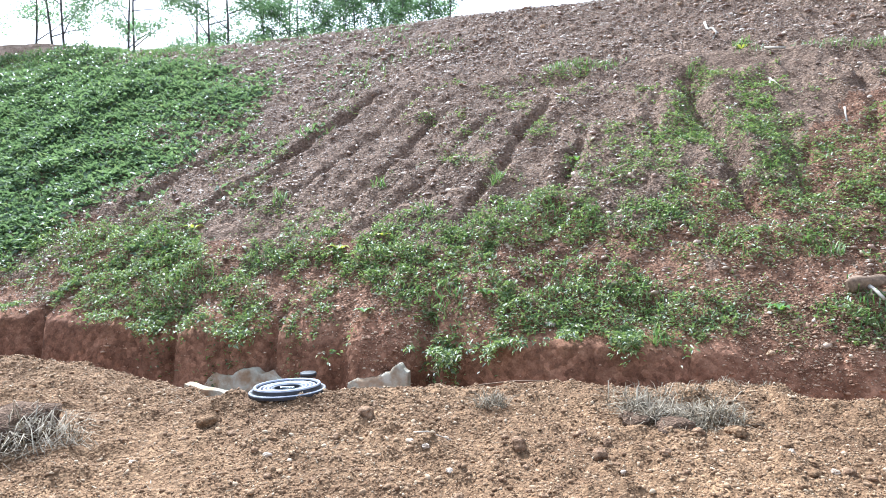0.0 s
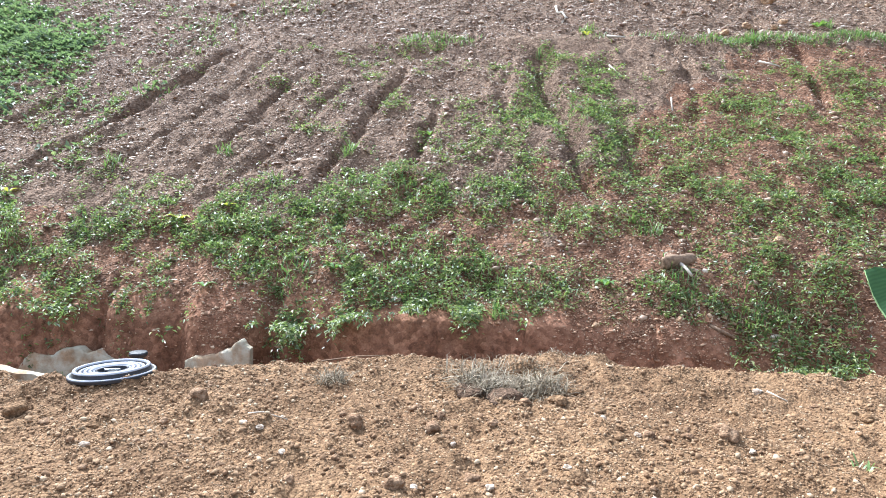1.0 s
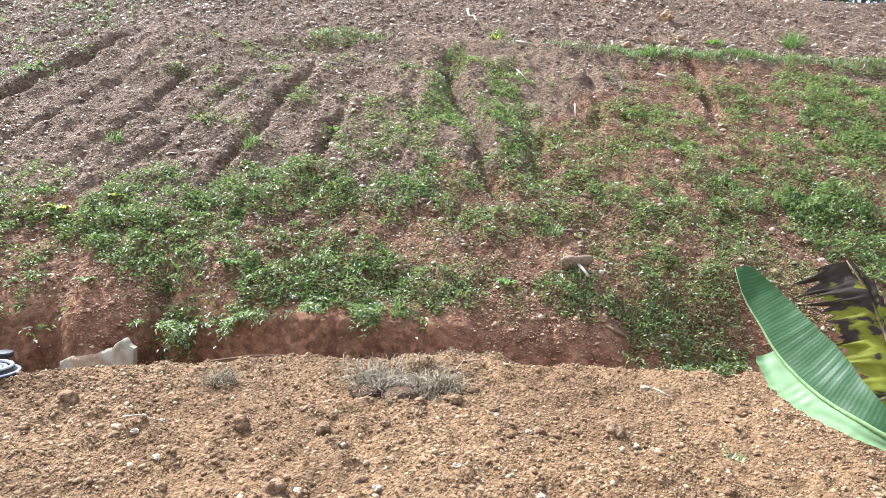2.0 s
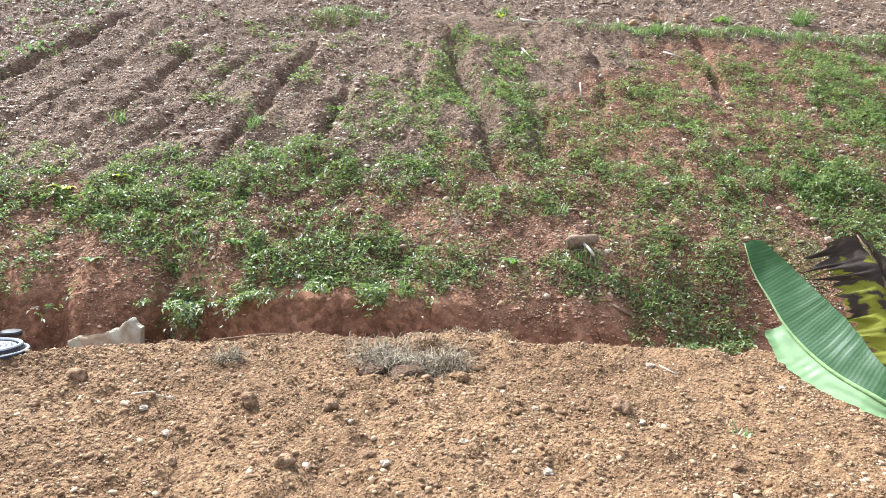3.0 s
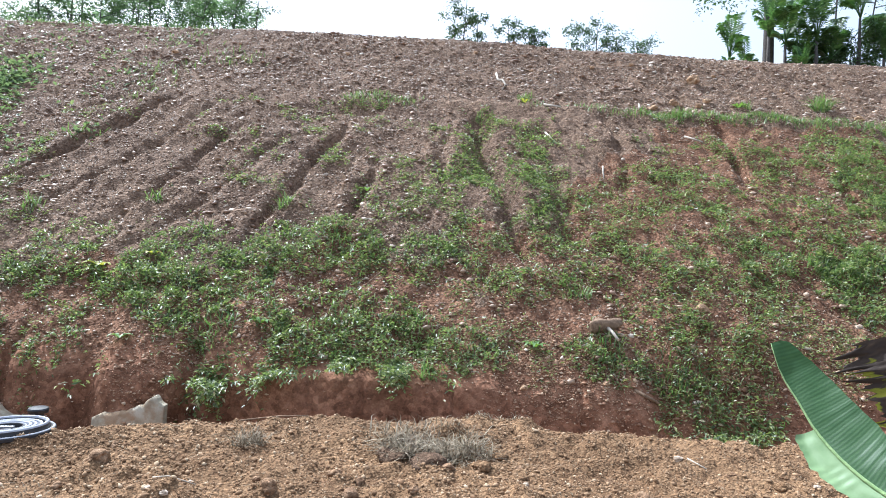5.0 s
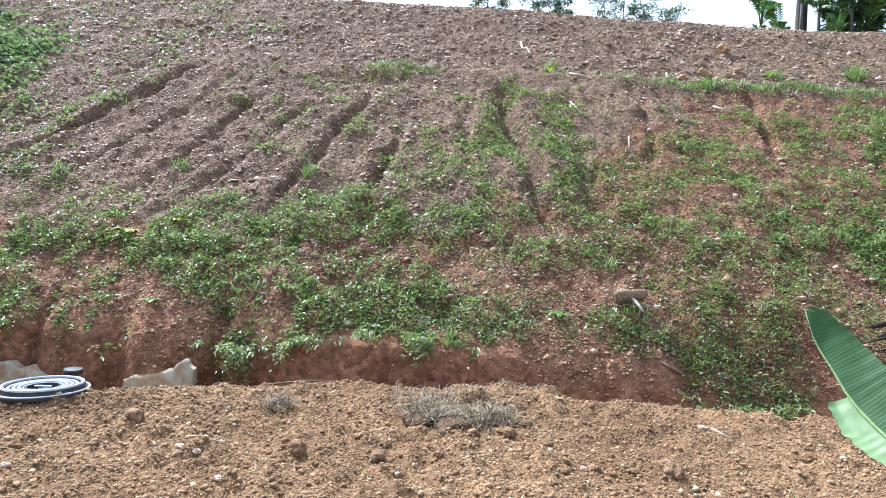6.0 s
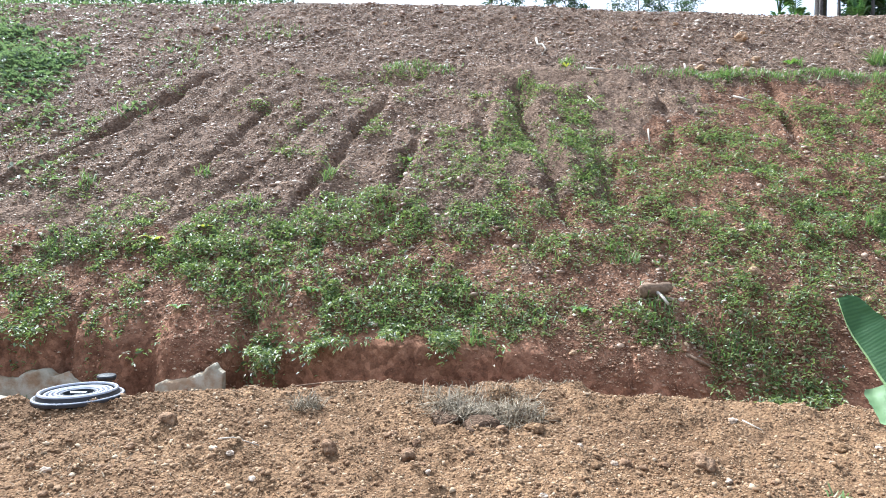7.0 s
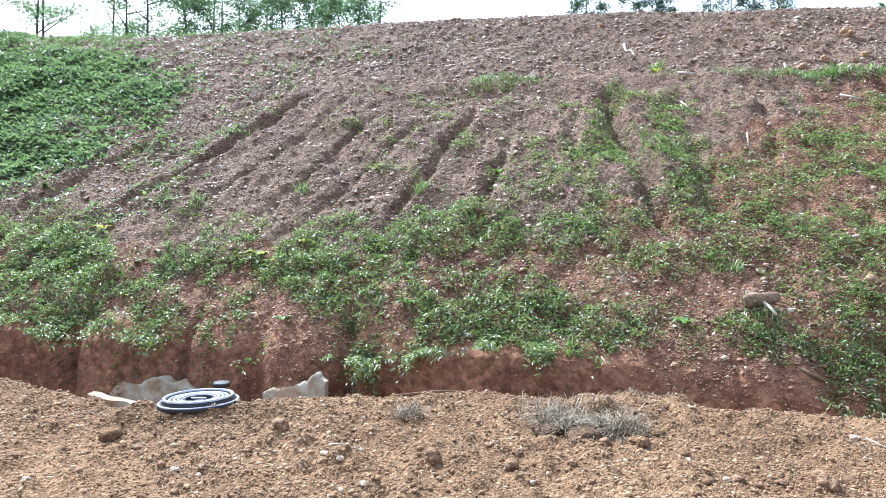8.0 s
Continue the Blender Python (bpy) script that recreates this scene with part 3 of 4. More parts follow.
    stuff("upper_grass", blade_mesh("upper_grass", on_ground(c, s, -0.01), ways, rng.uniform(0.08, 0.24, len(c)), rng.uniform(0.005, 0.011, len(c)), GRASS), "pale green grass thinning out across the upper flank", "grass")
    # grassy strip along the old terrace
    c, s = scatter(15000, -1.6, 13, 12.2, 12.75)
    keep = rng.random(len(c)) < np.clip(0.35 + 0.5 * step(c, 3.2, 4.5) + fbm(c, s, 0.9, 3, 131) - 0.5 * np.exp(-(((c - 0.4) / 0.5) ** 2)), 0, 1) * np.exp(-(((s - 12.45) / 0.17) ** 2))
    c, s = c[keep], s[keep]
    ways = np.stack([rng.normal(0, 0.5, len(c)), rng.normal(0, 0.5, len(c)), np.ones(len(c))], -1)
    stuff("grass_strip", blade_mesh("grass_strip", on_ground(c, s, -0.01), ways, rng.uniform(0.06, 0.2, len(c)), rng.uniform(0.004, 0.008, len(c)), GRASS), "bright green grass growing along an old terrace", "grass")


thin_weeds()

# ---- things ----
def thing(name, c, s, z, label, category, group=""):
    ob = new(name)
    ob.location = place(c, s, z).tolist()
    ob.rotation_euler = (0, 0, -TURN16)
    return tagged(ob, label, category, group)


def lathe(profile, sides=64):
    """A turned shape from rows of radius and height."""
    bm = bmesh.new()
    rings = [[bm.verts.new((r * math.cos(a), r * math.sin(a), z)) for a in [2 * math.pi * k / sides for k in range(sides)]] for r, z in profile]
    for a, b in zip(rings, rings[1:]):
        for k in range(sides):
            bm.faces.new((a[k], a[(k + 1) % sides], b[(k + 1) % sides], b[k]))
    bm.faces.new(rings[-1])
    bm.faces.new(rings[0][::-1])
    bmesh.ops.recalc_face_normals(bm, faces=bm.faces)
    return bm


def lathe_ring(r, w, z0, z1, sides=64):
    """A raised ring with rounded shoulders."""
    profile = [(r - w, z0), (r - w * 0.7, z1 - 0.003), (r - w * 0.4, z1), (r + w * 0.4, z1), (r + w * 0.7, z1 - 0.003), (r + w, z0)]
    bm = bmesh.new()
    rings = [[bm.verts.new((q * math.cos(a), q * math.sin(a), z)) for a in [2 * math.pi * k / sides for k in range(sides)]] for q, z in profile]
    for a, b in zip(rings, rings[1:] + rings[:1]):
        for k in range(sides):
            bm.faces.new((a[k], a[(k + 1) % sides], b[(k + 1) % sides], b[k]))
    bmesh.ops.recalc_face_normals(bm, faces=bm.faces)
    return bm


def box_bm(x, y, z, at=(0, 0, 0), bevel=0.004):
    bm = bmesh.new()
    bmesh.ops.create_cube(bm, size=1.0)
    for v in bm.verts:
        v.co = Vector((v.co.x * x + at[0], v.co.y * y + at[1], v.co.z * z + at[2]))
    bmesh.ops.bevel(bm, geom=list(bm.edges), offset=bevel, segments=2, affect="EDGES", profile=0.5)
    return bm


def plastic(name, dark, light, r0, r1):
    m, n, l, b = material(name, 0.33, 0.5)
    l.new(ramp_node(n, l, noise_node(n, l, 14, 6), [(0.4, dark), (0.75, light)]), b.inputs["Base Color"])
    l.new(ramp_node(n, l, noise_node(n, l, 30, 4), [(0.3, (r0,) * 3), (0.7, (r1,) * 3)]), b.inputs["Roughness"])
    return m


PLASTIC = plastic("black_plastic", (0.014, 0.015, 0.02), (0.03, 0.03, 0.035), 0.34, 0.5)
PLASTIC_SHEEN = plastic("plastic_sheen", (0.3, 0.31, 0.35), (0.5, 0.5, 0.53), 0.3, 0.5)


def bar_sheen():
    m, n, l, b = material("grey_metal_sheen", 0.35, 0.5)
    l.new(ramp_node(n, l, noise_node(n, l, 60, 4), [(0.3, (0.35, 0.35, 0.36)), (0.7, (0.6, 0.6, 0.6))]), b.inputs["Base Color"])
    b.inputs["Metallic"].default_value = 0.7
    return m


def tank_cover():
    ob = thing("septic_tank_cover", -2.585, 4.565, 0.133, "round black plastic tank cover with concentric ribs, lying on the soil", "tank cover")
    ob.rotation_euler = (radians(-2.5), radians(-2.5), -TURN16)
    part("neck", lathe([(0.2, -0.16), (0.262, -0.16), (0.262, 0.012), (0.2, 0.012)], 48), PLASTIC, ob)
    part("flange", lathe([(0.2, 0.008), (0.294, 0.008), (0.301, 0.012), (0.302, 0.03), (0.298, 0.036), (0.27, 0.038), (0.26, 0.03), (0.2, 0.02)]), PLASTIC, ob)
    body = [(0.05, 0.02), (0.262, 0.02), (0.266, 0.026), (0.262, 0.066), (0.232, 0.066), (0.228, 0.044)]
    body += [(0.112, 0.044), (0.108, 0.056), (0.1, 0.056), (0.096, 0.028), (0.05, 0.026)]
    lid = part("lid", lathe(body), PLASTIC, ob, "black lid with a sunken centre")
    for r, w, z0, z1 in ((0.249, 0.012, 0.066, 0.078), (0.212, 0.013, 0.044, 0.062), (0.178, 0.012, 0.044, 0.062), (0.146, 0.012, 0.044, 0.062), (0.12, 0.006, 0.044, 0.056)):
        part("rib", lathe_ring(r, w, z0, z1), PLASTIC_SHEEN, lid, "raised rib, pale with painted sky reflection")
    part("flange_rim", lathe_ring(0.288, 0.009, 0.034, 0.041), PLASTIC_SHEEN, ob, "edge of the flange, pale with painted sky reflection")
    bar = part("handle", box_bm(0.12, 0.02, 0.014, (0, 0, 0.052)), bar_sheen(), ob, "grip bar across the sunken centre, pale with painted reflection")
    for side in (-1, 1):
        part("handle_stud", box_bm(0.014, 0.018, 0.022, (0.048 * side, 0, 0.036), 0.002), PLASTIC, bar)


tank_cover()


def vent_cap():
    z = float(height(-2.74, 5.2))
    ob = thing("vent_cap", -2.74, 5.2, z, "small black plastic vent cap on a short pipe", "vent cap")
    top = 0.15 - z
    part("pipe", lathe([(0.038, -0.05), (0.04, 0.0), (0.04, top - 0.05)], 24), PLASTIC, ob)
    part("cap", lathe([(0.036, top - 0.05), (0.07, top - 0.036), (0.075, top - 0.01), (0.068, top), (0.02, top + 0.004)], 24), PLASTIC, ob)


vent_cap()


def concrete():
    m, n, l, b = material("rough_concrete", 0.9, 0.2)
    base = ramp_node(n, l, noise_node(n, l, 7, 7), [(0.3, (0.32, 0.28, 0.205)), (0.5, (0.43, 0.385, 0.29)), (0.72, (0.52, 0.475, 0.38))])
    stain = ramp_node(n, l, noise_node(n, l, 5.5, 5), [(0.4, (0.7, 0.5, 0.36)), (0.54, (1, 1, 1))])
    l.new(mix_node(n, l, 0.8, base, stain, "MULTIPLY"), b.inputs["Base Color"])
    bump_node(n, l, b, noise_node(n, l, 45, 8, 0.7), 0.8, 0.012)
    return m


CONCRETE = concrete()


def concrete_wall(c0, c1, s, top, deep, seed):
    """A rough cast wall against the bank, with a broken upper edge that rises and falls by the given rule."""
    n, rows = 40, 14
    c = np.linspace(c0, c1, n)
    t = np.interp(np.linspace(0, 1, n), *top) + 0.055 * fbm(c, c * 0, 9, 4, seed)
    bm = bmesh.new()
    grid = []
    for side in (0, 1):
        for k in range(rows):
            f = k / (rows - 1)
            z = -0.55 + (t + 0.55) * f
            y = s + (deep if side else 0.0) - 0.03 * fbm(c, z, 5, 3, seed + side) * (1 if not side else 0) + 0.02 * f + (0.03 * f**6 if not side else 0)
            grid.append([bm.verts.new(p) for p in place(c, y, z)])
    for r in range(rows - 1):
        for k in range(n - 1):
            for o in (0, rows):
                bm.faces.new((grid[o + r][k], grid[o + r][k + 1], grid[o + r + 1][k + 1], grid[o + r + 1][k])).smooth = True
    for k in range(n - 1):
        bm.faces.new((grid[rows - 1][k], grid[rows - 1][k + 1], grid[2 * rows - 1][k + 1], grid[2 * rows - 1][k]))
    for r in range(rows - 1):
        for k in (0, n - 1):
            bm.faces.new((grid[r][k], grid[r + 1][k], grid[rows + r + 1][k], grid[rows + r][k]))
    bmesh.ops.recalc_face_normals(bm, faces=bm.faces)
    me = bpy.data.meshes.new("concrete_wall")
    bm.to_mesh(me)
    bm.free()
    me.materials.append(CONCRETE)
    return tagged(new("concrete_wall", me), "rough grey concrete of a buried tank, broken along the top", "concrete")


concrete_wall(-4.75, -3.4, 6.06, ([0, 0.2, 0.32, 0.45, 0.62, 0.8, 1], [-0.34, -0.22, -0.15, -0.17, -0.09, -0.13, -0.26]), 0.12, 141)
concrete_wall(-2.75, -2.1, 6.0, ([0, 0.2, 0.45, 0.75, 0.88, 1], [-0.18, -0.11, -0.06, 0.02, 0.05, 0.0]), 0.1, 147)


def concrete_edge():
    me = bpy.data.meshes.new("concrete_kerb")
    bm = bmesh.new()
    n = 26
    rows = []
    for k in range(n):
        f = k / (n - 1)
        c, s = -3.85 + 0.92 * f, 5.0 - 0.3 * f
        w = 0.032 + 0.01 * math.sin(9 * f) + 0.01 * math.sin(23 * f)
        z = 0.036 - 0.008 * f + 0.006 * math.sin(14 * f + 1)
        rows.append([bm.verts.new(p) for p in place([c - 0.01, c - 0.012, c + 0.012, c + 0.02], [s - w, s - w * 0.85, s + w * 0.8, s + w], [-0.12, z, z + 0.01, -0.12])])
    for a, b in zip(rows, rows[1:]):
        for k in range(3):
            bm.faces.new((a[k], b[k], b[k + 1], a[k + 1]))
    bm.faces.new(rows[0])
    bm.faces.new(rows[-1][::-1])
    bmesh.ops.recalc_face_normals(bm, faces=bm.faces)
    bm.to_mesh(me)
    bm.free()
    me.materials.append(CONCRETE)
    tagged(new("concrete_kerb", me), "pale concrete edge half buried in the heap beside the cover", "concrete")


concrete_edge()


# ---- single stones and clods ----
def lump(name, c, s, size, mat, label, category, flat=0.7, seed=0, sink=0.25, group=""):
    bm = bmesh.new()
    bmesh.ops.create_icosphere(bm, subdivisions=3, radius=1.0)
    off = Vector((seed * 3.7, seed * 1.3, seed * 0.7))
    for v in bm.verts:
        d = 1 + 0.5 * noise.noise(v.co * 1.1 + off) + 0.22 * noise.noise(v.co * 2.9 + off) + 0.1 * noise.noise(v.co * 7 + off)
        v.co = Vector((v.co.x * d, v.co.y * d * 0.8, v.co.z * d * flat)) * size
    for f in bm.faces:
        f.smooth = len(category) > 5
    bmesh.ops.rotate(bm, verts=bm.verts, cent=(0, 0, 0), matrix=Matrix.Rotation(seed * 1.9, 3, "Z"))
    me = bpy.data.meshes.new(name)
    bm.to_mesh(me)
    bm.free()
    me.materials.append(mat)
    ob = new(name, me)
    ob.location = on_ground(c, s, size * flat * (1 - 2 * sink) * 0.8).tolist()
    return tagged(ob, label, category, group)


PALE_STONE = soil("pale_stone", (0.38, 0.3, 0.22), (0.5, 0.42, 0.33), (0.62, 0.55, 0.46), 18, 0.006)
TAN_STONE = soil("tan_stone", (0.26, 0.17, 0.1), (0.42, 0.29, 0.18), (0.52, 0.39, 0.26), 20, 0.008)
for n, (c, s, size) in enumerate([(-1.35, 3.94, 0.022), (-1.24, 3.91, 0.026), (-1.19, 4.2, 0.02), (-0.98, 3.55, 0.022), (0.62, 3.52, 0.026), (1.13, 4.12, 0.024), (0.95, 4.33, 0.022), (-2.2, 3.62, 0.03), (-1.9, 4.42, 0.02), (2.2, 5.0, 0.035), (1.05, 3.35, 0.03), (0.2, 3.3, 0.026), (-0.2, 3.32, 0.022), (2.5, 4.2, 0.02), (3.0, 4.55, 0.024), (-2.95, 3.3, 0.028), (-0.03, 3.95, 0.02), (1.75, 3.9, 0.022)]):
    lump("pebble", c, s, size, PALE_STONE, "pale angular pebble lying on the tan soil", "stone", 0.6, n + 1, group="pale pebbles")
for n, (c, s, size) in enumerate([(0.68, 4.62, 0.07), (0.92, 4.55, 0.09), (0.0, 3.75, 0.05), (2.75, 4.55, 0.06), (0.83, 4.95, 0.07), (0.98, 4.85, 0.055), (1.0, 4.05, 0.06), (-2.3, 3.85, 0.04)]):
    lump("clod", c, s, size, SOIL_NEAR, "crumbly clod of reddish tan earth on the heap", "clod of earth", 0.45, n + 31, sink=0.55, group="clods on the heap")
lump("clod", -2.9, 4.0, 0.08, SOIL_NEAR, "rounded brown clod of earth lying on the heap", "clod of earth", 0.7, 30, 0.15, "clods on the heap")
TAN_CLOD = soil("tan_clod", (0.17, 0.103, 0.06), (0.28, 0.182, 0.11), (0.37, 0.26, 0.165), 24, 0.02, 60)
for n in range(70):
    s = float(rng.uniform(3.1, 4.9))
    c, size = float(rng.uniform(-0.95 * s, 0.62 * s)), float(0.022 + 0.016 * rng.pareto(2.5))
    if not (-3.2 < c < -2.0 and s > 4.1):
        lump("clod", c, s, min(size, 0.075), TAN_CLOD, "small crumbly clod of tan earth on the heap", "clod of earth", 0.65, n + 131, sink=0.35, group="clods on the heap")
for n, (c, s, size) in enumerate([(3.28, 7.33, 0.075), (3.05, 7.75, 0.035), (-1.06, 7.74, 0.045), (-1.18, 7.9, 0.03), (5.75, 14.5, 0.16), (2.05, 9.1, 0.04), (4.4, 12.9, 0.09), (4.9, 13.2, 0.11), (5.1, 12.95, 0.1), (5.35, 13.05, 0.08), (5.6, 13.3, 0.09), (8.5, 12.95, 0.1), (7.6, 14.2, 0.07), (-0.12, 13.55, 0.07), (3.6, 14.9, 0.06), (4.6, 15.3, 0.07), (6.4, 15.0, 0.06), (-5.5, 14.3, 0.07), (-3.2, 13.6, 0.05), (1.0, 15.4, 0.06), (2.2, 14.6, 0.05), (-1.9, 14.9, 0.06), (4.35, 7.05, 0.05), (5.0, 7.25, 0.045), (2.0, 6.42, 0.04), (1.2, 6.36, 0.04)]):
    lump("rock", c, s, size, PALE_STONE if n % 5 == 3 else TAN_STONE, "light tan rock lying loose on the hillside", "stone", 0.65, n + 71, group="rocks on the hillside")


# ---- dead wood ----
def wood(name, dark, light):
    m, n, l, b = material(name, 0.85, 0.2)
    l.new(ramp_node(n, l, noise_node(n, l, 30, 6), [(0.3, dark), (0.7, light)]), b.inputs["Base Color"])
    bump_node(n, l, b, noise_node(n, l, 70, 5), 0.6, 0.006)
    return m


OLD_WOOD = wood("weathered_wood", (0.105, 0.068, 0.043), (0.29, 0.2, 0.13))
PALE_WOOD = wood("bleached_wood", (0.4, 0.34, 0.26), (0.64, 0.58, 0.49))
BARK = wood("grey_bark", (0.05, 0.045, 0.042), (0.13, 0.12, 0.11))


def log():
    ob = thing("log", 2.14, 7.03, float(height(2.14, 7.03)) - 0.03, "short weathered stump of wood with a pale broken branch", "log")
    bm = bmesh.new()
    tube(bm, [(-0.19, -0.06, 0.05), (-0.17, -0.055, 0.055), (-0.1, -0.02, 0.065), (0.0, 0.0, 0.07), (0.1, 0.03, 0.085), (0.17, 0.06, 0.1), (0.19, 0.065, 0.1)], [0.045, 0.066, 0.078, 0.068, 0.058, 0.044, 0.03], 16)
    for v in bm.verts:
        v.co += Vector((0, 0, 1)) * 0.03 * noise.noise(v.co * 17) + Vector((0, 1, 0)) * 0.03 * noise.noise(v.co * 11 + Vector((3, 1, 2)))
    part("trunk", bm, OLD_WOOD, ob)
    bm = bmesh.new()
    tube(bm, [(0.0, -0.04, 0.06), (0.04, -0.13, 0.02), (0.07, -0.24, -0.04)], [0.02, 0.017, 0.015], 8)
    part("branch", bm, PALE_WOOD, ob, "pale snapped branch")


log()


def stick(points, radius, mat, label):
    """A stick lying on the ground through plan points, with its lift over the ground."""
    mid = np.mean([p[:2] for p in points], 0)
    bm = bmesh.new()
    world = [on_ground(c, s, up) for c, s, up in points]
    tube(bm, world, [radius * (1 - 0.35 * n / (len(world) - 1)) for n in range(len(world))], 7)
    me = bpy.data.meshes.new("stick")
    bm.to_mesh(me)
    bm.free()
    me.materials.append(mat)
    return tagged(new("stick", me), label, "stick", "dead sticks")


stick([(2.86, 10.44, 0.13), (2.85, 10.36, 0.07), (2.84, 10.24, 0.0)], 0.014, PALE_WOOD, "short white stick standing out of the soil")
stick([(1.4, 14.25, 0.03), (1.42, 13.98, 0.02), (1.51, 13.9, 0.04), (1.55, 13.62, 0.03), (1.46, 13.4, 0.01)], 0.026, PALE_WOOD, "crooked bleached branch on the upper slope")
stick([(-1.37, 4.06, 0.012), (-1.28, 4.08, 0.014), (-1.13, 4.12, 0.008)], 0.005, PALE_WOOD, "thin white twig on the tan soil")
stick([(2.26, 4.98, 0.02), (2.35, 4.84, 0.015)], 0.006, PALE_WOOD, "pale twig lying on the heap")
stick([(2.2, 12.55, 0.03), (2.5, 12.4, 0.03)], 0.03, PALE_WOOD, "pale piece of wood beside the terrace grass")
stick([(4.05, 12.6, 0.03), (4.08, 12.8, 0.14)], 0.024, PALE_WOOD, "pale stake leaning by the terrace grass")
stick([(2.1, 11.6, 0.03), (2.25, 11.3, 0.02)], 0.016, PALE_WOOD, "grey stick on the red soil")
stick([(1.05, 11.6, 0.02), (1.25, 11.0, 0.03)], 0.014, OLD_WOOD, "brown twig in a gully")
stick([(2.3, 6.45, 0.0), (2.55, 6.42, 0.06)], 0.022, OLD_WOOD, "dark broken branch lodged in the rubble")
stick([(2.62, 6.75, 0.05), (2.76, 6.9, 0.1)], 0.005, OLD_WOOD, "thin dry stem among the weeds")
stick([(-0.5, 7.4, 0.04), (-0.35, 7.6, 0.06), (-0.3, 7.8, 0.04)], 0.008, OLD_WOOD, "thin dry stem among the weeds")
stick([(4.6, 11.7, 0.05), (4.85, 11.5, 0.06)], 0.02, PALE_WOOD, "pale stick across a gully")
stick([(-1.25, 5.45, 0.0), (-0.95, 5.5, 0.03), (-0.7, 5.55, 0.02)], 0.007, OLD_WOOD, "thin root lying at the edge of the heap")


# ---- grass clumps ----
DARK_SHADED_EARTH = soil("dark_shaded_earth", (0.07, 0.045, 0.03), (0.13, 0.085, 0.055), (0.22, 0.15, 0.1), 25)


def clump(name, c0, s0, rc, rs, count, tall, mat, label, category, thin=0.0025, lean=0.9, mound=0.0, group="", bend=0.6):
    r, a = np.sqrt(rng.random(count)), rng.uniform(0, 2 * np.pi, count)
    c, s = c0 + rc * r * np.cos(a), s0 + rs * r * np.sin(a)
    p = on_ground(c, s, -0.005) + np.stack([0 * c, 0 * c, mound * (1 - r**2)], -1)
    ways = np.stack([rng.normal(0, lean, count), rng.normal(0, lean, count), rng.uniform(0.35, 1.1, count)], -1)
    me = blade_mesh("blades", p, ways, tall * rng.uniform(0.4, 1.1, count), thin * rng.uniform(0.7, 1.4, count), mat, bend)
    ob = thing(name, c0, s0, float(height(c0, s0)), label, category, group)
    blades = part("tuft_foliage", me, None, ob)
    blades.matrix_parent_inverse = (Matrix.Translation(ob.location) @ Matrix.Rotation(-TURN16, 4, "Z")).inverted()
    tagged(blades, kind="stuff")
    return ob


lump("clod", 0.3, 4.74, 0.17, DARK_SHADED_EARTH, "dark clod of earth bound by grass roots", "clod of earth", 0.35, 9, 0.3)
lump("clod", 0.05, 4.8, 0.13, DARK_SHADED_EARTH, "dark clod of earth bound by grass roots", "clod of earth", 0.35, 12, 0.3)
clump("dry_grass_clump", 0.34, 4.93, 0.44, 0.22, 850, 0.24, STRAW, "clump of dry grey grass, pulled up and dropped on the heap", "dry grass", 0.0035, 1.5, 0.06)
clump("dry_grass_clump", 0.25, 5.15, 0.5, 0.2, 300, 0.18, STRAW, "clump of dry grey grass, pulled up and dropped on the heap", "dry grass", 0.003, 0.8, 0.02)
clump("dry_grass_clump", -1.03, 4.95, 0.13, 0.08, 220, 0.2, STRAW, "small withered grass tuft on the heap", "dry grass", 0.0025, 0.7)
clump("dry_grass_clump", 0.9, 5.68, 0.3, 0.06, 120, 0.1, STRAW, "withered grass along the edge of the heap", "dry grass", 0.0025, 0.7)
clump("dry_grass_clump", -2.0, 3.75, 0.2, 0.2, 80, 0.07, STRAW, "small withered grass tuft on the heap", "dry grass", 0.002, 0.9)
lump("clod", -4.02, 3.42, 0.27, DARK_SHADED_EARTH, "large clod of earth bound by roots, coloured dark for its shaded front", "clod of earth", 0.42, 7)
clump("dry_grass_clump", -3.85, 3.35, 0.36, 0.3, 520, 0.3, STRAW, "dry stems hanging over a clod of earth coloured dark for shade", "dry grass", 0.003, 1.0, 0.12, bend=0.9)
LOW_TUFTS = [(-1.76, 8.85, 0.1, 60, 0.32), (2.1, 6.78, 0.2, 160, 0.2), (0.15, 6.95, 0.2, 110, 0.18), (-0.75, 6.95, 0.25, 120, 0.2), (2.75, 6.62, 0.2, 110, 0.22), (3.0, 6.6, 0.2, 90, 0.2), (-1.9, 6.75, 0.2, 120, 0.22), (-5.4, 6.8, 0.5, 260, 0.25), (1.9, 7.6, 0.2, 120, 0.2), (5.3, 8.2, 0.4, 260, 0.25), (5.9, 8.3, 0.3, 200, 0.25), (-0.95, 8.25, 0.15, 60, 0.22), (0.2, 8.15, 0.35, 160, 0.14), (-2.6, 8.3, 0.1, 40, 0.2)]
HIGH_TUFTS = [(7.3, 10.0, 0.4, 240, 0.22), (-4.6, 7.4, 0.2, 60, 0.25), (0.95, 12.1, 0.08, 30, 0.25), (4.7, 12.35, 0.12, 60, 0.35), (6.35, 13.2, 0.12, 60, 0.25), (8.0, 13.4, 0.16, 160, 0.5), (-3.5, 8.9, 0.12, 40, 0.25), (-4.9, 8.6, 0.15, 50, 0.3), (1.85, 12.75, 0.14, 60, 0.28), (2.3, 3.75, 0.06, 16, 0.1), (0.25, 6.35, 0.1, 60, 0.2)]
for c, s, r, k, h in LOW_TUFTS + HIGH_TUFTS:
    clump("grass_tuft", c, s, r, r, k, h, GRASS, "fresh green grass tuft on the hillside", "grass", 0.006, 0.55, group="grass tufts")


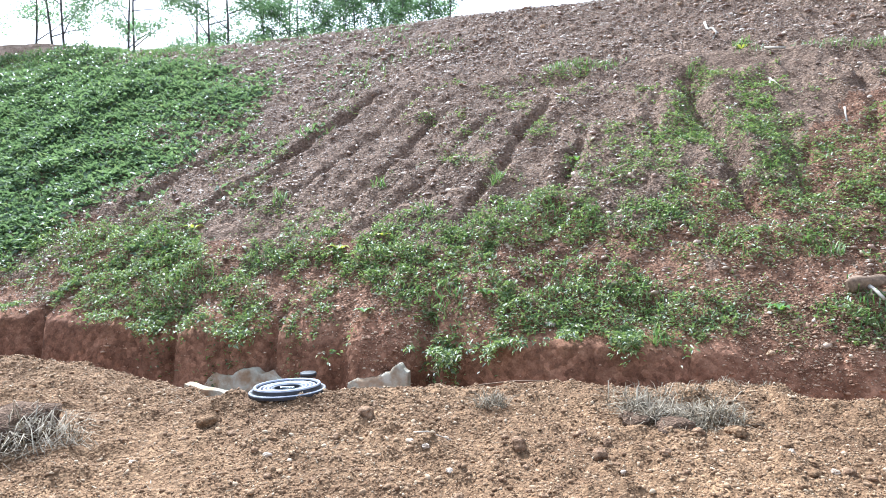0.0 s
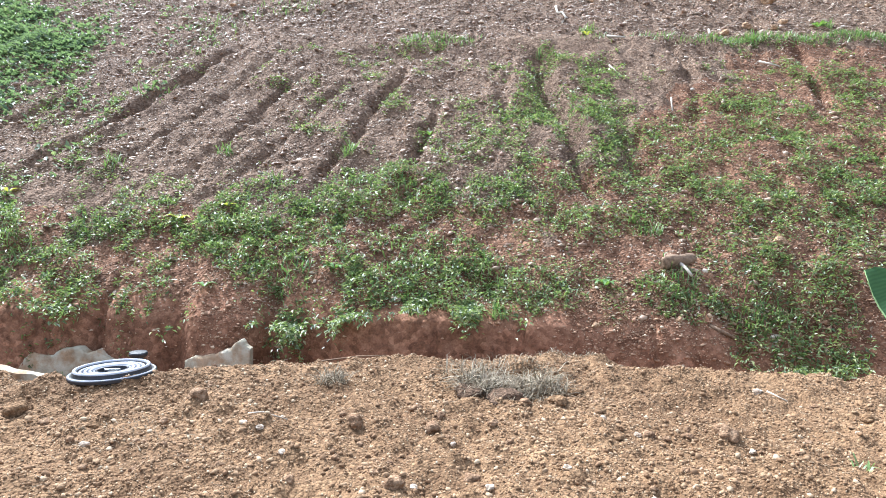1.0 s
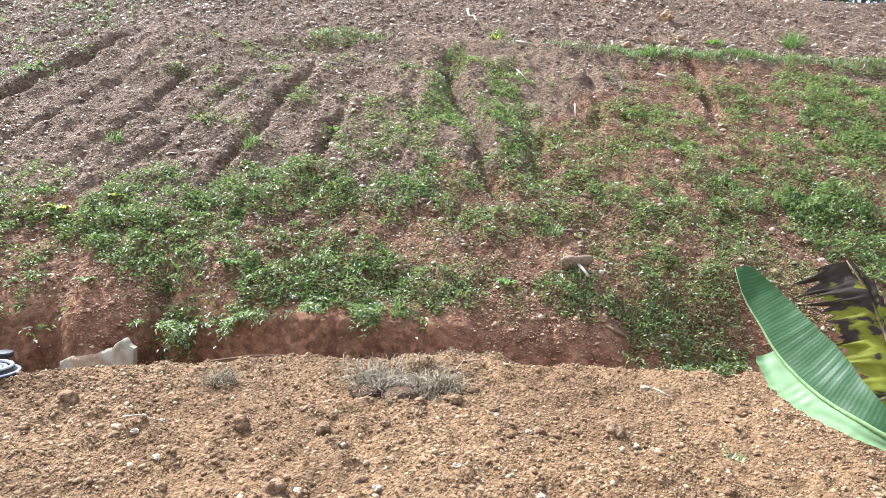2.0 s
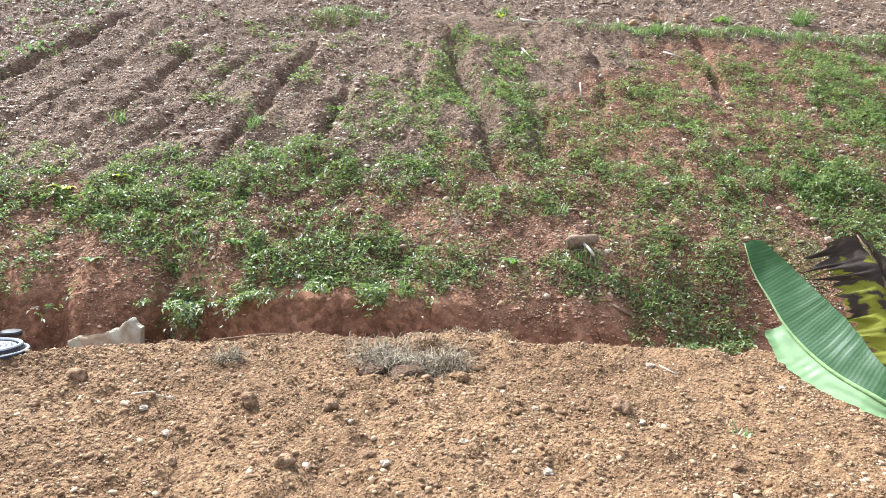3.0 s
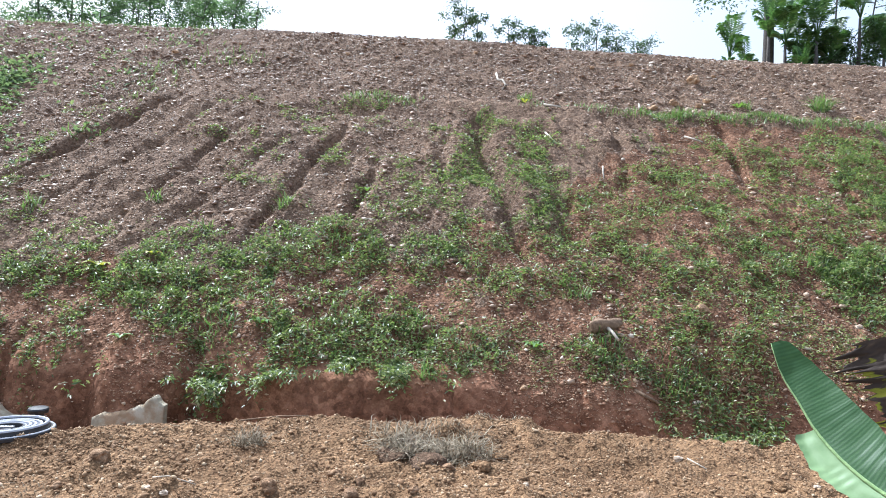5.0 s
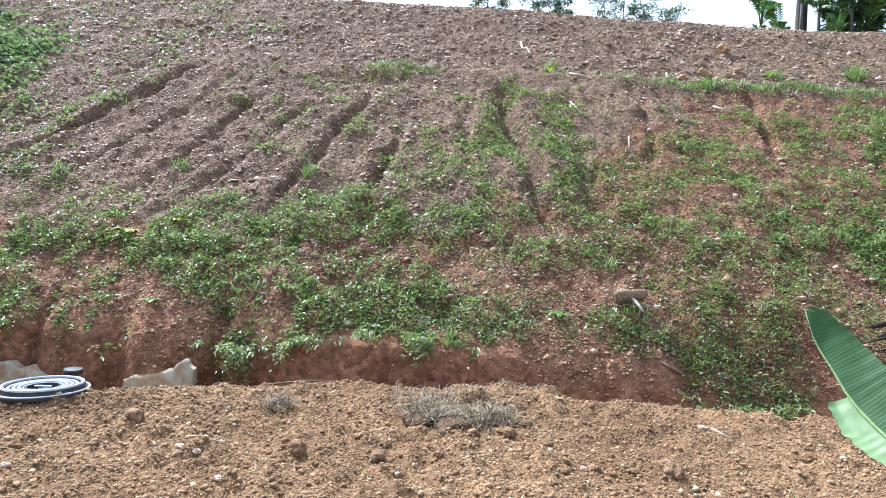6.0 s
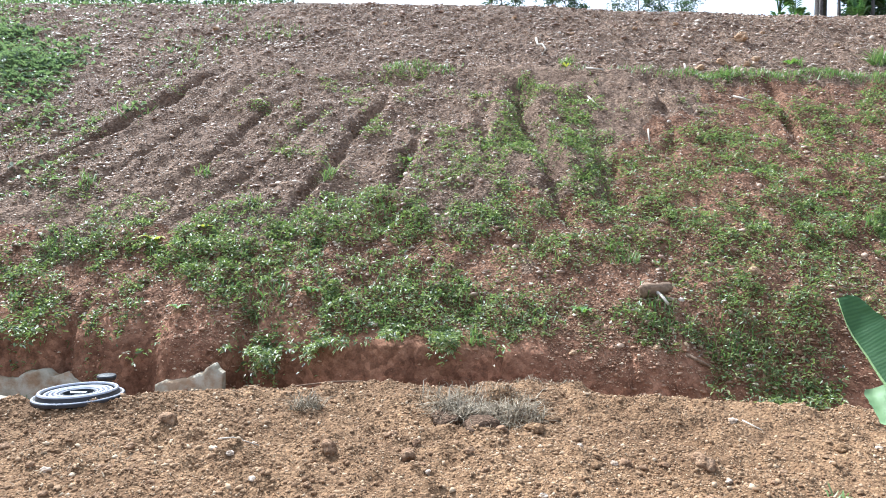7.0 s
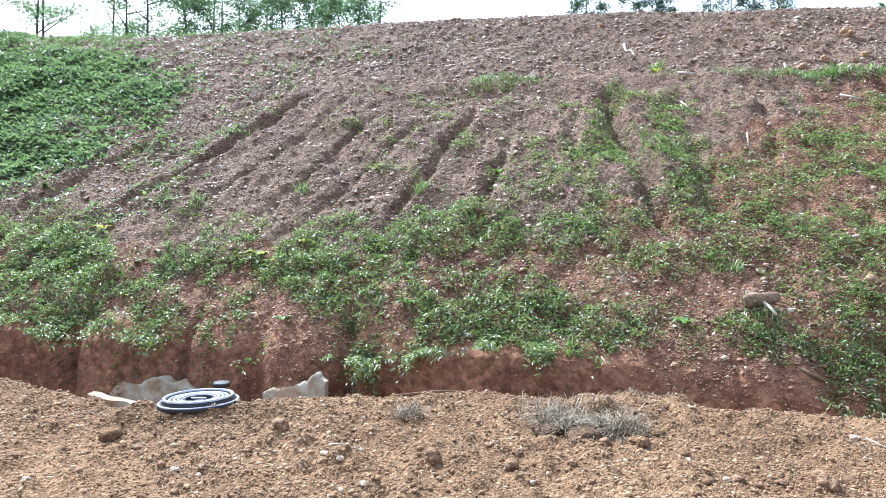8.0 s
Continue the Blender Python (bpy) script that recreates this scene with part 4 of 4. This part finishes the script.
def young_plant(c, s, count, long, wide, mat, label, lift=0.35):
    """A rosette of long arching leaves."""
    ob = thing("young_plant", c, s, float(height(c, s)), label, "plant", "young plants")
    for n in range(count):
        a = 2 * math.pi * n / count + rng.uniform(-0.3, 0.3)
        L = long * rng.uniform(0.75, 1.1)
        bm = bmesh.new()
        rows = []
        for k in range(8):
            f = k / 7
            r, z = L * (0.1 + 0.9 * f) * 0.9, 0.02 + L * lift * 2.2 * f * (1.15 - f)
            w = wide * math.sin(math.pi * min(0.97, 0.08 + 0.9 * f)) * 0.5
            ca, sa = math.cos(a), math.sin(a)
            rows.append([bm.verts.new((ca * r - sa * w * e, sa * r + ca * w * e, z + 0.25 * w * abs(e))) for e in (-1, 0, 1)])
        for p, q in zip(rows, rows[1:]):
            for k in range(2):
                bm.faces.new((p[k], p[k + 1], q[k + 1], q[k])).smooth = True
        part("leaf", bm, mat, ob)
    return ob


BROAD = varied("broad_leaf", [(0.0, (0.09, 0.19, 0.05)), (1.0, (0.16, 0.28, 0.08))], 0.45, 0.5, 0.4)
YELLOW_LEAF = varied("yellow_leaf", [(0.0, (0.3, 0.33, 0.05)), (1.0, (0.42, 0.42, 0.09))], 0.5, 0.4, 0.45, lit=(0.5, 0.5, 0.05))
young_plant(1.36, 6.8, 7, 0.2, 0.05, BROAD, "young plant with long pale green leaves on the bank")
young_plant(-0.74, 9.55, 4, 0.2, 0.09, BROAD, "broad-leaved seedling in a gully")
young_plant(1.86, 12.7, 5, 0.24, 0.06, YELLOW_LEAF, "yellowing seedling on the upper slope")
young_plant(-3.5, 7.55, 5, 0.2, 0.07, YELLOW_LEAF, "yellowing seedling among low weeds")
young_plant(-3.0, 7.75, 4, 0.16, 0.07, YELLOW_LEAF, "yellowing seedling among low weeds")
young_plant(-5.9, 7.9, 4, 0.2, 0.06, YELLOW_LEAF, "yellowing seedling among low weeds")
young_plant(6.2, 13.2, 6, 0.26, 0.07, BROAD, "young plant with pale green leaves on the upper slope")
young_plant(-1.45, 6.75, 6, 0.17, 0.05, BROAD, "leafy weed standing above the creepers")
young_plant(-2.75, 6.5, 5, 0.15, 0.05, BROAD, "leafy weed standing above the creepers")


# ---- straw bits strewn over the heap ----
def straw_bits():
    c, s = scatter(900, -5.5, 3.6, 2.9, 5.3)
    keep = rng.random(len(c)) < np.clip(0.25 + 0.5 * step(-c, 0.5, 2.5) + 0.9 * fbm(c, s, 1.2, 3, 181), 0, 1)
    c, s = c[keep], s[keep]
    a = rng.uniform(0, 2 * np.pi, len(c))
    ways = np.stack([np.cos(a), np.sin(a), rng.uniform(0.0, 0.12, len(c))], -1)
    stuff("straw_bits", blade_mesh("straw_bits", on_ground(c, s, 0.012), ways, rng.uniform(0.02, 0.09, len(c)), rng.uniform(0.0012, 0.0028, len(c)), STRAW, 0.15), "short bits of dry straw strewn over the heap", "straw")


straw_bits()


# ---- weeds hanging over the lip of the bank ----
def hanging(c0, c1, drop, count):
    c = rng.uniform(c0, c1, count)
    s = rng.uniform(6.02, 6.5, count)
    top = np.interp(c, LIP_C, LIP_Z) + 0.05
    edge = step(c, c0, c0 + 0.15) * (1 - step(c, c1 - 0.15, c1))
    z = np.maximum(height(c, s) + 0.02, top - drop * edge * (0.6 + 1.1 * fbm(c, c * 0, 3.5, 3, 171)) * rng.random(count) ** 1.4)
    keep = (z > height(c, s)) & (z < top + 0.12) & (fbm(c, z, 4.0, 3, 175) + 0.4 * fbm(c, c * 0, 2.0, 2, 177) > rng.uniform(-0.25, 0.35, count))
    p = place(c, s - 0.05, z)[keep]
    a = rng.uniform(0, 2 * np.pi, len(p))
    ways = np.stack([np.cos(a) - FX * 0.5, np.sin(a) - FY * 0.5, rng.normal(-0.25, 0.45, len(p))], -1)
    stuff("hanging_weeds", leaf_mesh("hanging_weeds", p, ways, rng.uniform(0.03, 0.07, len(p)), LEAF, 0.4), "green creepers hanging over the lip of the clay bank", "weeds")


for row in [(-6.3, -4.6, 0.2, 1800), (-4.4, -3.6, 0.18, 700), (-3.15, -2.75, 0.25, 700), (-2.15, -1.85, 0.42, 900), (-2.12, -1.15, 0.28, 2600), (-3.2, -2.8, 0.4, 700), (-1.2, 0.55, 0.22, 2800), (2.4, 3.6, 0.25, 1500), (-8.2, -7.2, 0.2, 700), (-0.2, 0.1, 0.42, 500), (-1.8, -1.45, 0.32, 450), (-0.85, -0.6, 0.34, 350), (-5.5, -5.1, 0.34, 400), (-4.15, -3.9, 0.3, 250)]:
    hanging(*row)


# ---- banana plant at the near corner ----
def banana_green():
    m, n, l, b = material("banana_leaf_green", 0.5, 0.3)
    veins = n.new("ShaderNodeUVMap")
    wave = n.new("ShaderNodeTexWave")
    wave.inputs["Scale"].default_value, wave.inputs["Distortion"].default_value = 22.0, 1.6
    l.new(veins.outputs["UV"], wave.inputs["Vector"])
    a = ramp_node(n, l, wave.outputs["Fac"], [(0.1, (0.032, 0.084, 0.03)), (0.9, (0.05, 0.115, 0.042))])
    spots = ramp_node(n, l, noise_node(n, l, 6, 4), [(0.35, (0.8, 0.85, 0.8)), (0.65, (1.15, 1.1, 1.1))])
    colour = mix_node(n, l, 1.0, a, spots, "MULTIPLY")
    l.new(colour, b.inputs["Base Color"])
    bump_node(n, l, b, wave.outputs["Fac"], 0.12, 0.003)
    t = n.new("ShaderNodeBsdfTranslucent")
    l.new(mix_node(n, l, 0.5, colour, (0.14, 0.33, 0.08)), t.inputs["Color"])
    mix = n.new("ShaderNodeMixShader")
    mix.inputs["Fac"].default_value = 0.3
    l.new(b.outputs["BSDF"], mix.inputs[1])
    l.new(t.outputs["BSDF"], mix.inputs[2])
    l.new(mix.outputs["Shader"], n["Material Output"].inputs["Surface"])
    return m


def banana_under():
    m, n, l, b = material("banana_leaf_underside", 0.5, 0.35)
    l.new(ramp_node(n, l, noise_node(n, l, 9, 4), [(0.3, (0.12, 0.2, 0.08)), (0.7, (0.19, 0.28, 0.13))]), b.inputs["Base Color"])
    return m


def banana_dead():
    m, n, l, b = material("withered_banana_leaf", 0.7, 0.3)
    uv = n.new("ShaderNodeUVMap")
    bands = n.new("ShaderNodeMapping")
    bands.inputs["Scale"].default_value = (11.0, 1.6, 1.0)
    l.new(uv.outputs["UV"], bands.inputs["Vector"])
    tex = n.new("ShaderNodeTexNoise")
    tex.inputs["Scale"].default_value, tex.inputs["Detail"].default_value = 1.0, 5.0
    l.new(bands.outputs["Vector"], tex.inputs["Vector"])
    grad = n.new("ShaderNodeSeparateXYZ")
    l.new(uv.outputs["UV"], grad.inputs["Vector"])
    add = n.new("ShaderNodeMath")
    add.operation, add.use_clamp = "MULTIPLY_ADD", False
    l.new(grad.outputs["X"], add.inputs[0])
    add.inputs[1].default_value = 0.34
    l.new(tex.outputs["Fac"], add.inputs[2])
    colour = ramp_node(n, l, add.outputs["Value"], [(0.0, (0.03, 0.022, 0.016)), (0.6, (0.05, 0.037, 0.028)), (0.64, (0.2, 0.21, 0.02)), (0.85, (0.3, 0.32, 0.035))])
    l.new(colour, b.inputs["Base Color"])
    t = n.new("ShaderNodeBsdfTranslucent")
    l.new(colour, t.inputs["Color"])
    mix = n.new("ShaderNodeMixShader")
    mix.inputs["Fac"].default_value = 0.4
    l.new(b.outputs["BSDF"], mix.inputs[1])
    l.new(t.outputs["BSDF"], mix.inputs[2])
    l.new(mix.outputs["Shader"], n["Material Output"].inputs["Surface"])
    return m


def along(points, f):
    """A smooth curve through all the points, f from 0 to 1."""
    pts = [Vector(p) for p in points]
    x = min(max(f, 0.0), 1.0) * (len(pts) - 1)
    k = min(int(x), len(pts) - 2)
    u = x - k
    a, b = pts[k], pts[k + 1]
    before = pts[k - 1] if k else a * 2 - b
    after = pts[k + 2] if k + 2 < len(pts) else b * 2 - a
    return 0.5 * (2 * a + (b - before) * u + (2 * before - 5 * a + 4 * b - after) * u * u + (3 * a - before - 3 * b + after) * u**3)


def half_blade(spine, side, width, f0, f1, ripple, seed, rows=90, cols=9, thick=0.0012, ragged=0.0, curl=0.0):
    """One half of a big leaf, from its midrib outwards, with corrugated veins."""
    bm = bmesh.new()
    uv = bm.loops.layers.uv.new("UVMap")
    grid = []
    side = Vector(side).normalized()
    for r in range(rows):
        f = f0 + (f1 - f0) * r / (rows - 1)
        at = along(spine, f)
        ahead = (along(spine, min(1, f + 0.02)) - along(spine, max(0, f - 0.02))).normalized()
        out = (side - ahead * side.dot(ahead)).normalized()
        face = ahead.cross(out)
        w = width(f) * (1 + ragged * noise.noise(Vector((f * 40, seed, 0))))
        line = []
        for k in range(cols):
            e = k / (cols - 1)
            wave = ripple * (0.5 + noise.noise(Vector((f * 5, e, seed + 2)))) * math.sin(f * 130 + 6 * noise.noise(Vector((f * 9, seed, 1)))) * min(1, 3 * e) + 10 * ripple * noise.noise(Vector((f * 7, e * 2, seed)))
            line.append((bm.verts.new(at + out * (w * e) - ahead * (0.12 * w * e) + face * (wave + curl * w * e * e)), f, e))
        grid.append(line)
    for a, b in zip(grid, grid[1:]):
        for k in range(cols - 1):
            quad = (a[k], a[k + 1], b[k + 1], b[k])
            f = bm.faces.new([q[0] for q in quad])
            f.smooth = True
            for loop, q in zip(f.loops, quad):
                loop[uv].uv = (q[1], q[2])
    return bm


LEAF_SPINE = [(2.36, 2.177, 1.265), (2.363, 2.114, 1.147), (2.37, 2.031, 1.059), (2.365, 1.94, 0.974), (2.364, 1.827, 0.904), (2.37, 1.706, 0.852), (2.389, 1.571, 0.815), (2.45, 1.45, 0.765), (2.55, 1.34, 0.69)]
OLD_SPINE = [(2.905, 2.115, 1.31), (2.925, 2.03, 1.2), (2.92, 1.96, 1.09), (2.905, 1.88, 0.97), (2.88, 1.79, 0.84), (2.87, 1.66, 0.7), (2.88, 1.48, 0.56)]


def banana():
    root = (2.95, 1.05)
    ob = tagged(new("banana_plant"), "young banana plant with one fresh and one withered leaf", "banana plant")
    green, dead = banana_green(), banana_dead()
    rib = wood("banana_rib", (0.16, 0.25, 0.1), (0.25, 0.34, 0.15))
    stem_mat = wood("banana_stem", (0.16, 0.2, 0.07), (0.3, 0.3, 0.13))
    spine = LEAF_SPINE
    wide = lambda f: np.interp(f, [0, 0.015, 0.05, 0.125, 0.25, 0.375, 0.5, 0.62, 0.72, 0.82, 0.92, 1.0], [0.04, 0.068, 0.09, 0.125, 0.148, 0.172, 0.18, 0.16, 0.115, 0.07, 0.04, 0.015])
    leaf = part("leaf", half_blade(spine, (0.68, -0.14, 0.68), wide, 0.0, 1.0, 0.0011, 3, rows=150, curl=0.1), green, ob, "fresh green blade with fine veins")
    low = lambda f: np.interp(f, [0, 0.36, 0.38, 0.5, 0.625, 0.75, 0.85, 1.0], [0, 0.055, 0.075, 0.098, 0.08, 0.06, 0.04, 0.015])
    part("leaf_half", half_blade(spine, (-0.42, 0.25, -0.62), low, 0.37, 0.9, 0.0012, 8, ragged=0.12, curl=-0.3), banana_under(), leaf, "paler underside of the folded half")
    bm = bmesh.new()
    tube(bm, [along(spine, f / 20) for f in range(21)], [0.002 + 0.009 * (f / 20) for f in range(21)], 8)
    part("midrib", bm, rib, leaf)
    bm = bmesh.new()
    tube(bm, [spine[-1], (2.68, 1.24, 0.55), (2.83, 1.12, 0.38), (2.92, 1.06, 0.2)], [0.012, 0.018, 0.024, 0.03], 10)
    part("leaf_stalk", bm, rib, ob)
    spine2 = OLD_SPINE
    wide2 = lambda f: np.interp(f, [0, 0.1, 0.3, 0.7, 1.0], [0.12, 0.19, 0.17, 0.15, 0.03])
    old = part("withered_leaf", half_blade(spine2, (0.8, -0.3, 0.25), lambda f: (0.12 + 0.5 * f) * wide2(f), 0.0, 1.0, 0.003, 13, ragged=0.3, curl=0.2), dead, ob, "withered leaf, black-brown with yellow patches")
    part("withered_half", half_blade(spine2, (-0.8, 0.2, -0.2), lambda f: (1.1 - 0.25 * f) * wide2(f), 0.0, 1.0, 0.004, 17, ragged=0.7, curl=0.3), dead, old)
    bm = bmesh.new()
    tube(bm, [along(spine2, f / 12) for f in range(13)] + [Vector((2.93, 1.25, 0.36)), Vector((2.94, 1.1, 0.2))], [0.003 + 0.01 * f / 14 for f in range(15)], 8)
    part("withered_midrib", bm, OLD_WOOD, old)
    ground = min(float(height(root[0] * CX + root[1] * CY + d, root[0] * FX + root[1] * FY)) for d in (-0.05, 0, 0.05))
    bm = bmesh.new()
    tube(bm, [(2.95, 1.05, ground - 0.03), (2.945, 1.05, 0.1), (2.94, 1.06, 0.22), (2.93, 1.07, 0.34)], [0.06, 0.055, 0.045, 0.028], 14)
    part("stem", bm, stem_mat, ob)


banana()


# ---- trees behind the ridge ----
def tree(name, c, s, tall, bare, reach, clusters, per, leaf, label, category="tree", girth=0.05, droop=0.0, lean=(0.0, 0.0), seed=0, group="", limbs=9, foliage=None, twig=0.45):
    """A tapered trunk, limbs that fork, and a crown of many single leaves with gaps between."""
    r = np.random.default_rng(500 + seed)
    z = float(height(c, s)) - 0.08
    ob = thing(name, c, s, z, label, category, group)
    top = Vector((lean[0], lean[1], tall))
    trunk = [Vector((top.x * f + 0.06 * tall * 0.2 * math.sin(5 * f + seed), top.y * f + 0.01 * tall * math.sin(4 * f + 2 * seed), tall * f)) for f in [k / 9 for k in range(10)]]
    bm = bmesh.new()
    tube(bm, trunk, [girth * (1.35 if k == 0 else 1 - 0.085 * k) for k in range(10)], 10)
    part("trunk", bm, BARK, ob)
    tips = []
    for n in range(limbs):
        f = bare + (1 - bare) * (n + 0.5) / limbs
        start = trunk[int(f * 9)].lerp(trunk[min(9, int(f * 9) + 1)], f * 9 % 1)
        a = n * 2.4 + r.uniform(-0.5, 0.5)
        L = reach * (1.1 - 0.55 * abs(f - bare - 0.35 * (1 - bare)) / (1 - bare)) * r.uniform(0.75, 1.15)
        way = Vector((math.cos(a), math.sin(a), r.uniform(0.15, 0.7) - droop))
        pts = [start + way * (L * q) + Vector((0, 0, -droop * L * q * q * 0.6)) + Vector(r.normal(0, 0.04 * L, 3)) * q for q in (0, 0.35, 0.7, 1.0)]
        bm = bmesh.new()
        g = girth * (1 - 0.8 * f) * twig + 0.008
        tube(bm, pts, [g, g * 0.7, g * 0.45, g * 0.2], 6)
        for q in (0.45, 0.75):
            base = pts[1].lerp(pts[3], q - 0.2)
            end = base + Vector((r.normal(0, 0.4), r.normal(0, 0.4), r.uniform(-0.1, 0.4))) * L * 0.5
            tube(bm, [base, base.lerp(end, 0.5) + Vector(r.normal(0, 0.03 * L, 3)), end], [g * 0.4, g * 0.28, g * 0.12], 5)
            tips.append(end)
        part("limb", bm, BARK, ob)
        tips += [pts[2], pts[3]]
    tips = np.array([t[:] for t in tips])
    mid = tips[r.integers(0, len(tips), clusters)] + r.normal(0, 0.13 * reach, (clusters, 3)) * (1, 1, 0.75)
    p = np.repeat(mid, per, 0) + r.normal(0, 0.035 * reach + 0.04, (clusters * per, 3))
    a = r.uniform(0, 2 * np.pi, len(p))
    ways = np.stack([np.cos(a), np.sin(a), r.normal(-0.25, 0.45, len(p))], -1)
    part("crown", leaf_mesh("crown", p, ways, leaf * r.uniform(0.6, 1.2, len(p)), foliage or TREE_LEAF, 0.45), None, ob)
    return ob


def far_trees():
    rubber = "slender rubber tree with a thin leafy crown on the ridge"
    row = [(-24.5, 22.5, 7.2), (-22.6, 21.5, 6.6), (-21.6, 21.2, 6.0), (-18.9, 21.6, 4.8), (-16.6, 22.8, 5.4), (-15.0, 21.4, 4.6), (-14.2, 21.2, 5.4), (-13.0, 21.8, 5.6), (-11.7, 21.3, 4.0), (-10.2, 22.0, 3.5), (-9.0, 21.2, 3.2), (-7.9, 21.8, 2.7), (-6.9, 21.0, 2.1), (-26.8, 22.0, 7.0), (-12.6, 23.5, 5.6), (-19.8, 23.0, 6.4)]
    for n, (c, s, tall) in enumerate(row):
        tree("rubber_tree", c, s, tall, 0.1, 0.46 * tall**0.7 + 0.4, 380, 10, 0.13, rubber, girth=0.05, foliage=RUBBER_LEAF_GLARE, lean=(rng.uniform(-0.3, 0.3), 0), seed=n, group="trees along the ridge")
    bush = "low leafy bush on the ridge"
    for n, (c, s, tall, reach) in enumerate([(-5.0, 18.6, 1.55, 0.5), (-5.7, 18.8, 1.3, 0.4), (0.78, 18.2, 1.55, 0.42), (0.5, 18.3, 1.1, 0.36), (1.15, 18.3, 1.0, 0.34), (3.95, 18.3, 0.95, 0.42), (4.5, 18.4, 1.1, 0.42), (5.0, 18.3, 0.75, 0.4), (5.75, 18.4, 0.75, 0.36), (2.0, 18.3, 0.95, 0.3), (2.5, 18.3, 0.8, 0.25), (2.85, 18.3, 0.8, 0.22), (-6.6, 18.9, 1.2, 0.5), (-7.6, 18.9, 1.5, 0.5), (-8.6, 19.2, 1.6, 0.6), (-9.8, 19.4, 1.7, 0.6), (-11.2, 19.2, 1.5, 0.6)]):
        tree("bush", c, s, tall * 1.25, 0.12, reach * 1.15, 190, 5, 0.08, bush, "bush", girth=0.02, seed=40 + n, group="bushes on the ridge", limbs=7)
    tall = tree("tall_tree", 10.15, 20.3, 9.0, 0.36, 2.5, 420, 10, 0.14, "tall tree with a straight grey trunk on the ridge", girth=0.18, droop=0.22, seed=77, limbs=15, twig=0.22)
    for n, (c, s, h, reach) in enumerate([(12.9, 21.4, 5.6, 1.5), (14.2, 21.6, 5.4, 1.3), (11.9, 22.0, 6.2, 1.3), (13.4, 22.4, 6.4, 1.4)]):
        tree("broadleaf_tree", c, s, h, 0.62, reach, 380, 6, 0.105, "broad leafy tree behind the palms on the ridge", girth=0.045, lean=(rng.uniform(-0.8, 0.8), 0.3), seed=90 + n, group="trees along the ridge", limbs=12)
    for n, (c, s, h, reach) in enumerate([(11.5, 19.6, 1.6, 0.8), (12.6, 19.8, 1.8, 0.9), (13.8, 19.8, 1.9, 0.9), (10.9, 19.4, 1.1, 0.5), (15.0, 20.0, 2.2, 1.0)]):
        tree("bush", c, s, h, 0.08, reach, 560, 6, 0.11, "dense dark bush below the palms on the ridge", "bush", girth=0.03, seed=110 + n, group="bushes on the ridge", limbs=10)


far_trees()

PALM = varied("palm_leaf", [(0.0, (0.04, 0.1, 0.03)), (0.6, (0.075, 0.16, 0.045)), (1.0, (0.16, 0.26, 0.07))], 0.38, 0.5, 0.35, lit=(0.18, 0.36, 0.06))


def palm(c, s, tall, fronds, long, label, seed, stiff=0.5, leaflets=22, girth=0.05):
    r = np.random.default_rng(800 + seed)
    ob = thing("palm", c, s, float(height(c, s)) - 0.05, label, "palm", "palms on the ridge")
    bm = bmesh.new()
    tube(bm, [(0, 0, 0), (0.02, 0, tall * 0.5), (0.0, 0.02, tall)], [girth * 1.2, girth, girth * 0.7], 10)
    part("trunk", bm, BARK, ob)
    for n in range(fronds):
        a = n * 2.4 + r.uniform(-0.3, 0.3)
        up = r.uniform(0.6, 2.3) * stiff * 2
        L = long * r.uniform(0.8, 1.1)
        flat = Vector((math.cos(a), math.sin(a), 0))
        spine = [Vector((0, 0, tall - 0.03)) + flat * (L * q * (0.75 if up < 1 else 0.5)) + Vector((0, 0, up * L * q * (1 - 0.62 * q))) for q in [k / 8 for k in range(9)]]
        bm = bmesh.new()
        tube(bm, spine, [0.014 * (1 - 0.1 * k) for k in range(9)], 5)
        for k in range(leaflets):
            q = 0.22 + 0.76 * k / (leaflets - 1)
            i = min(7, int(q * 8))
            at = spine[i].lerp(spine[i + 1], q * 8 - i)
            ahead = (spine[i + 1] - spine[i]).normalized()
            across = ahead.cross(Vector((0, 0, 1)))
            across = across.normalized() if across.length > 0.05 else Vector((1, 0, 0))
            for e in (-1, 1):
                W = L * 0.34 * math.sin(math.pi * (0.2 + 0.72 * q)) * r.uniform(0.85, 1.1)
                way = (across * e * 0.9 + ahead * 0.65 + Vector((0, 0, -0.15))).normalized()
                w = ahead * (0.012 + 0.012 * long)
                mid, end = at + way * W * 0.5, at + way * W + Vector((0, 0, -0.22 * W))
                v = [bm.verts.new(x) for x in (at - w * 0.4, at + w * 0.4, mid + w, end, mid - w)]
                bm.faces.new((v[0], v[1], v[2], v[4]))
                bm.faces.new((v[4], v[2], v[3]))
        part("frond", bm, PALM, ob)
    return ob


areca = "young palm with broad feathered green fronds"
for n, (c, s, tall, k, long) in enumerate([(8.4, 18.8, 0.7, 10, 0.8), (9.5, 18.8, 1.35, 12, 1.1), (10.2, 19.2, 1.25, 12, 1.05), (11.0, 19.0, 1.3, 12, 1.05), (12.3, 19.1, 2.0, 11, 1.15), (11.6, 19.3, 0.8, 10, 0.95), (13.4, 19.3, 1.2, 10, 1.0), (8.2, 18.4, 0.1, 7, 0.42), (10.4, 18.6, 0.3, 8, 0.6), (10.75, 19.4, 0.9, 9, 0.9), (13.0, 19.0, 0.8, 10, 1.0), (9.1, 19.3, 0.5, 8, 0.6)]):
    palm(c, s, tall, k, long, areca, n, 0.85)
palm(14.9, 19.8, 2.2, 16, 2.3, "oil palm with long drooping dark fronds", 20, 0.35, 30, 0.2)
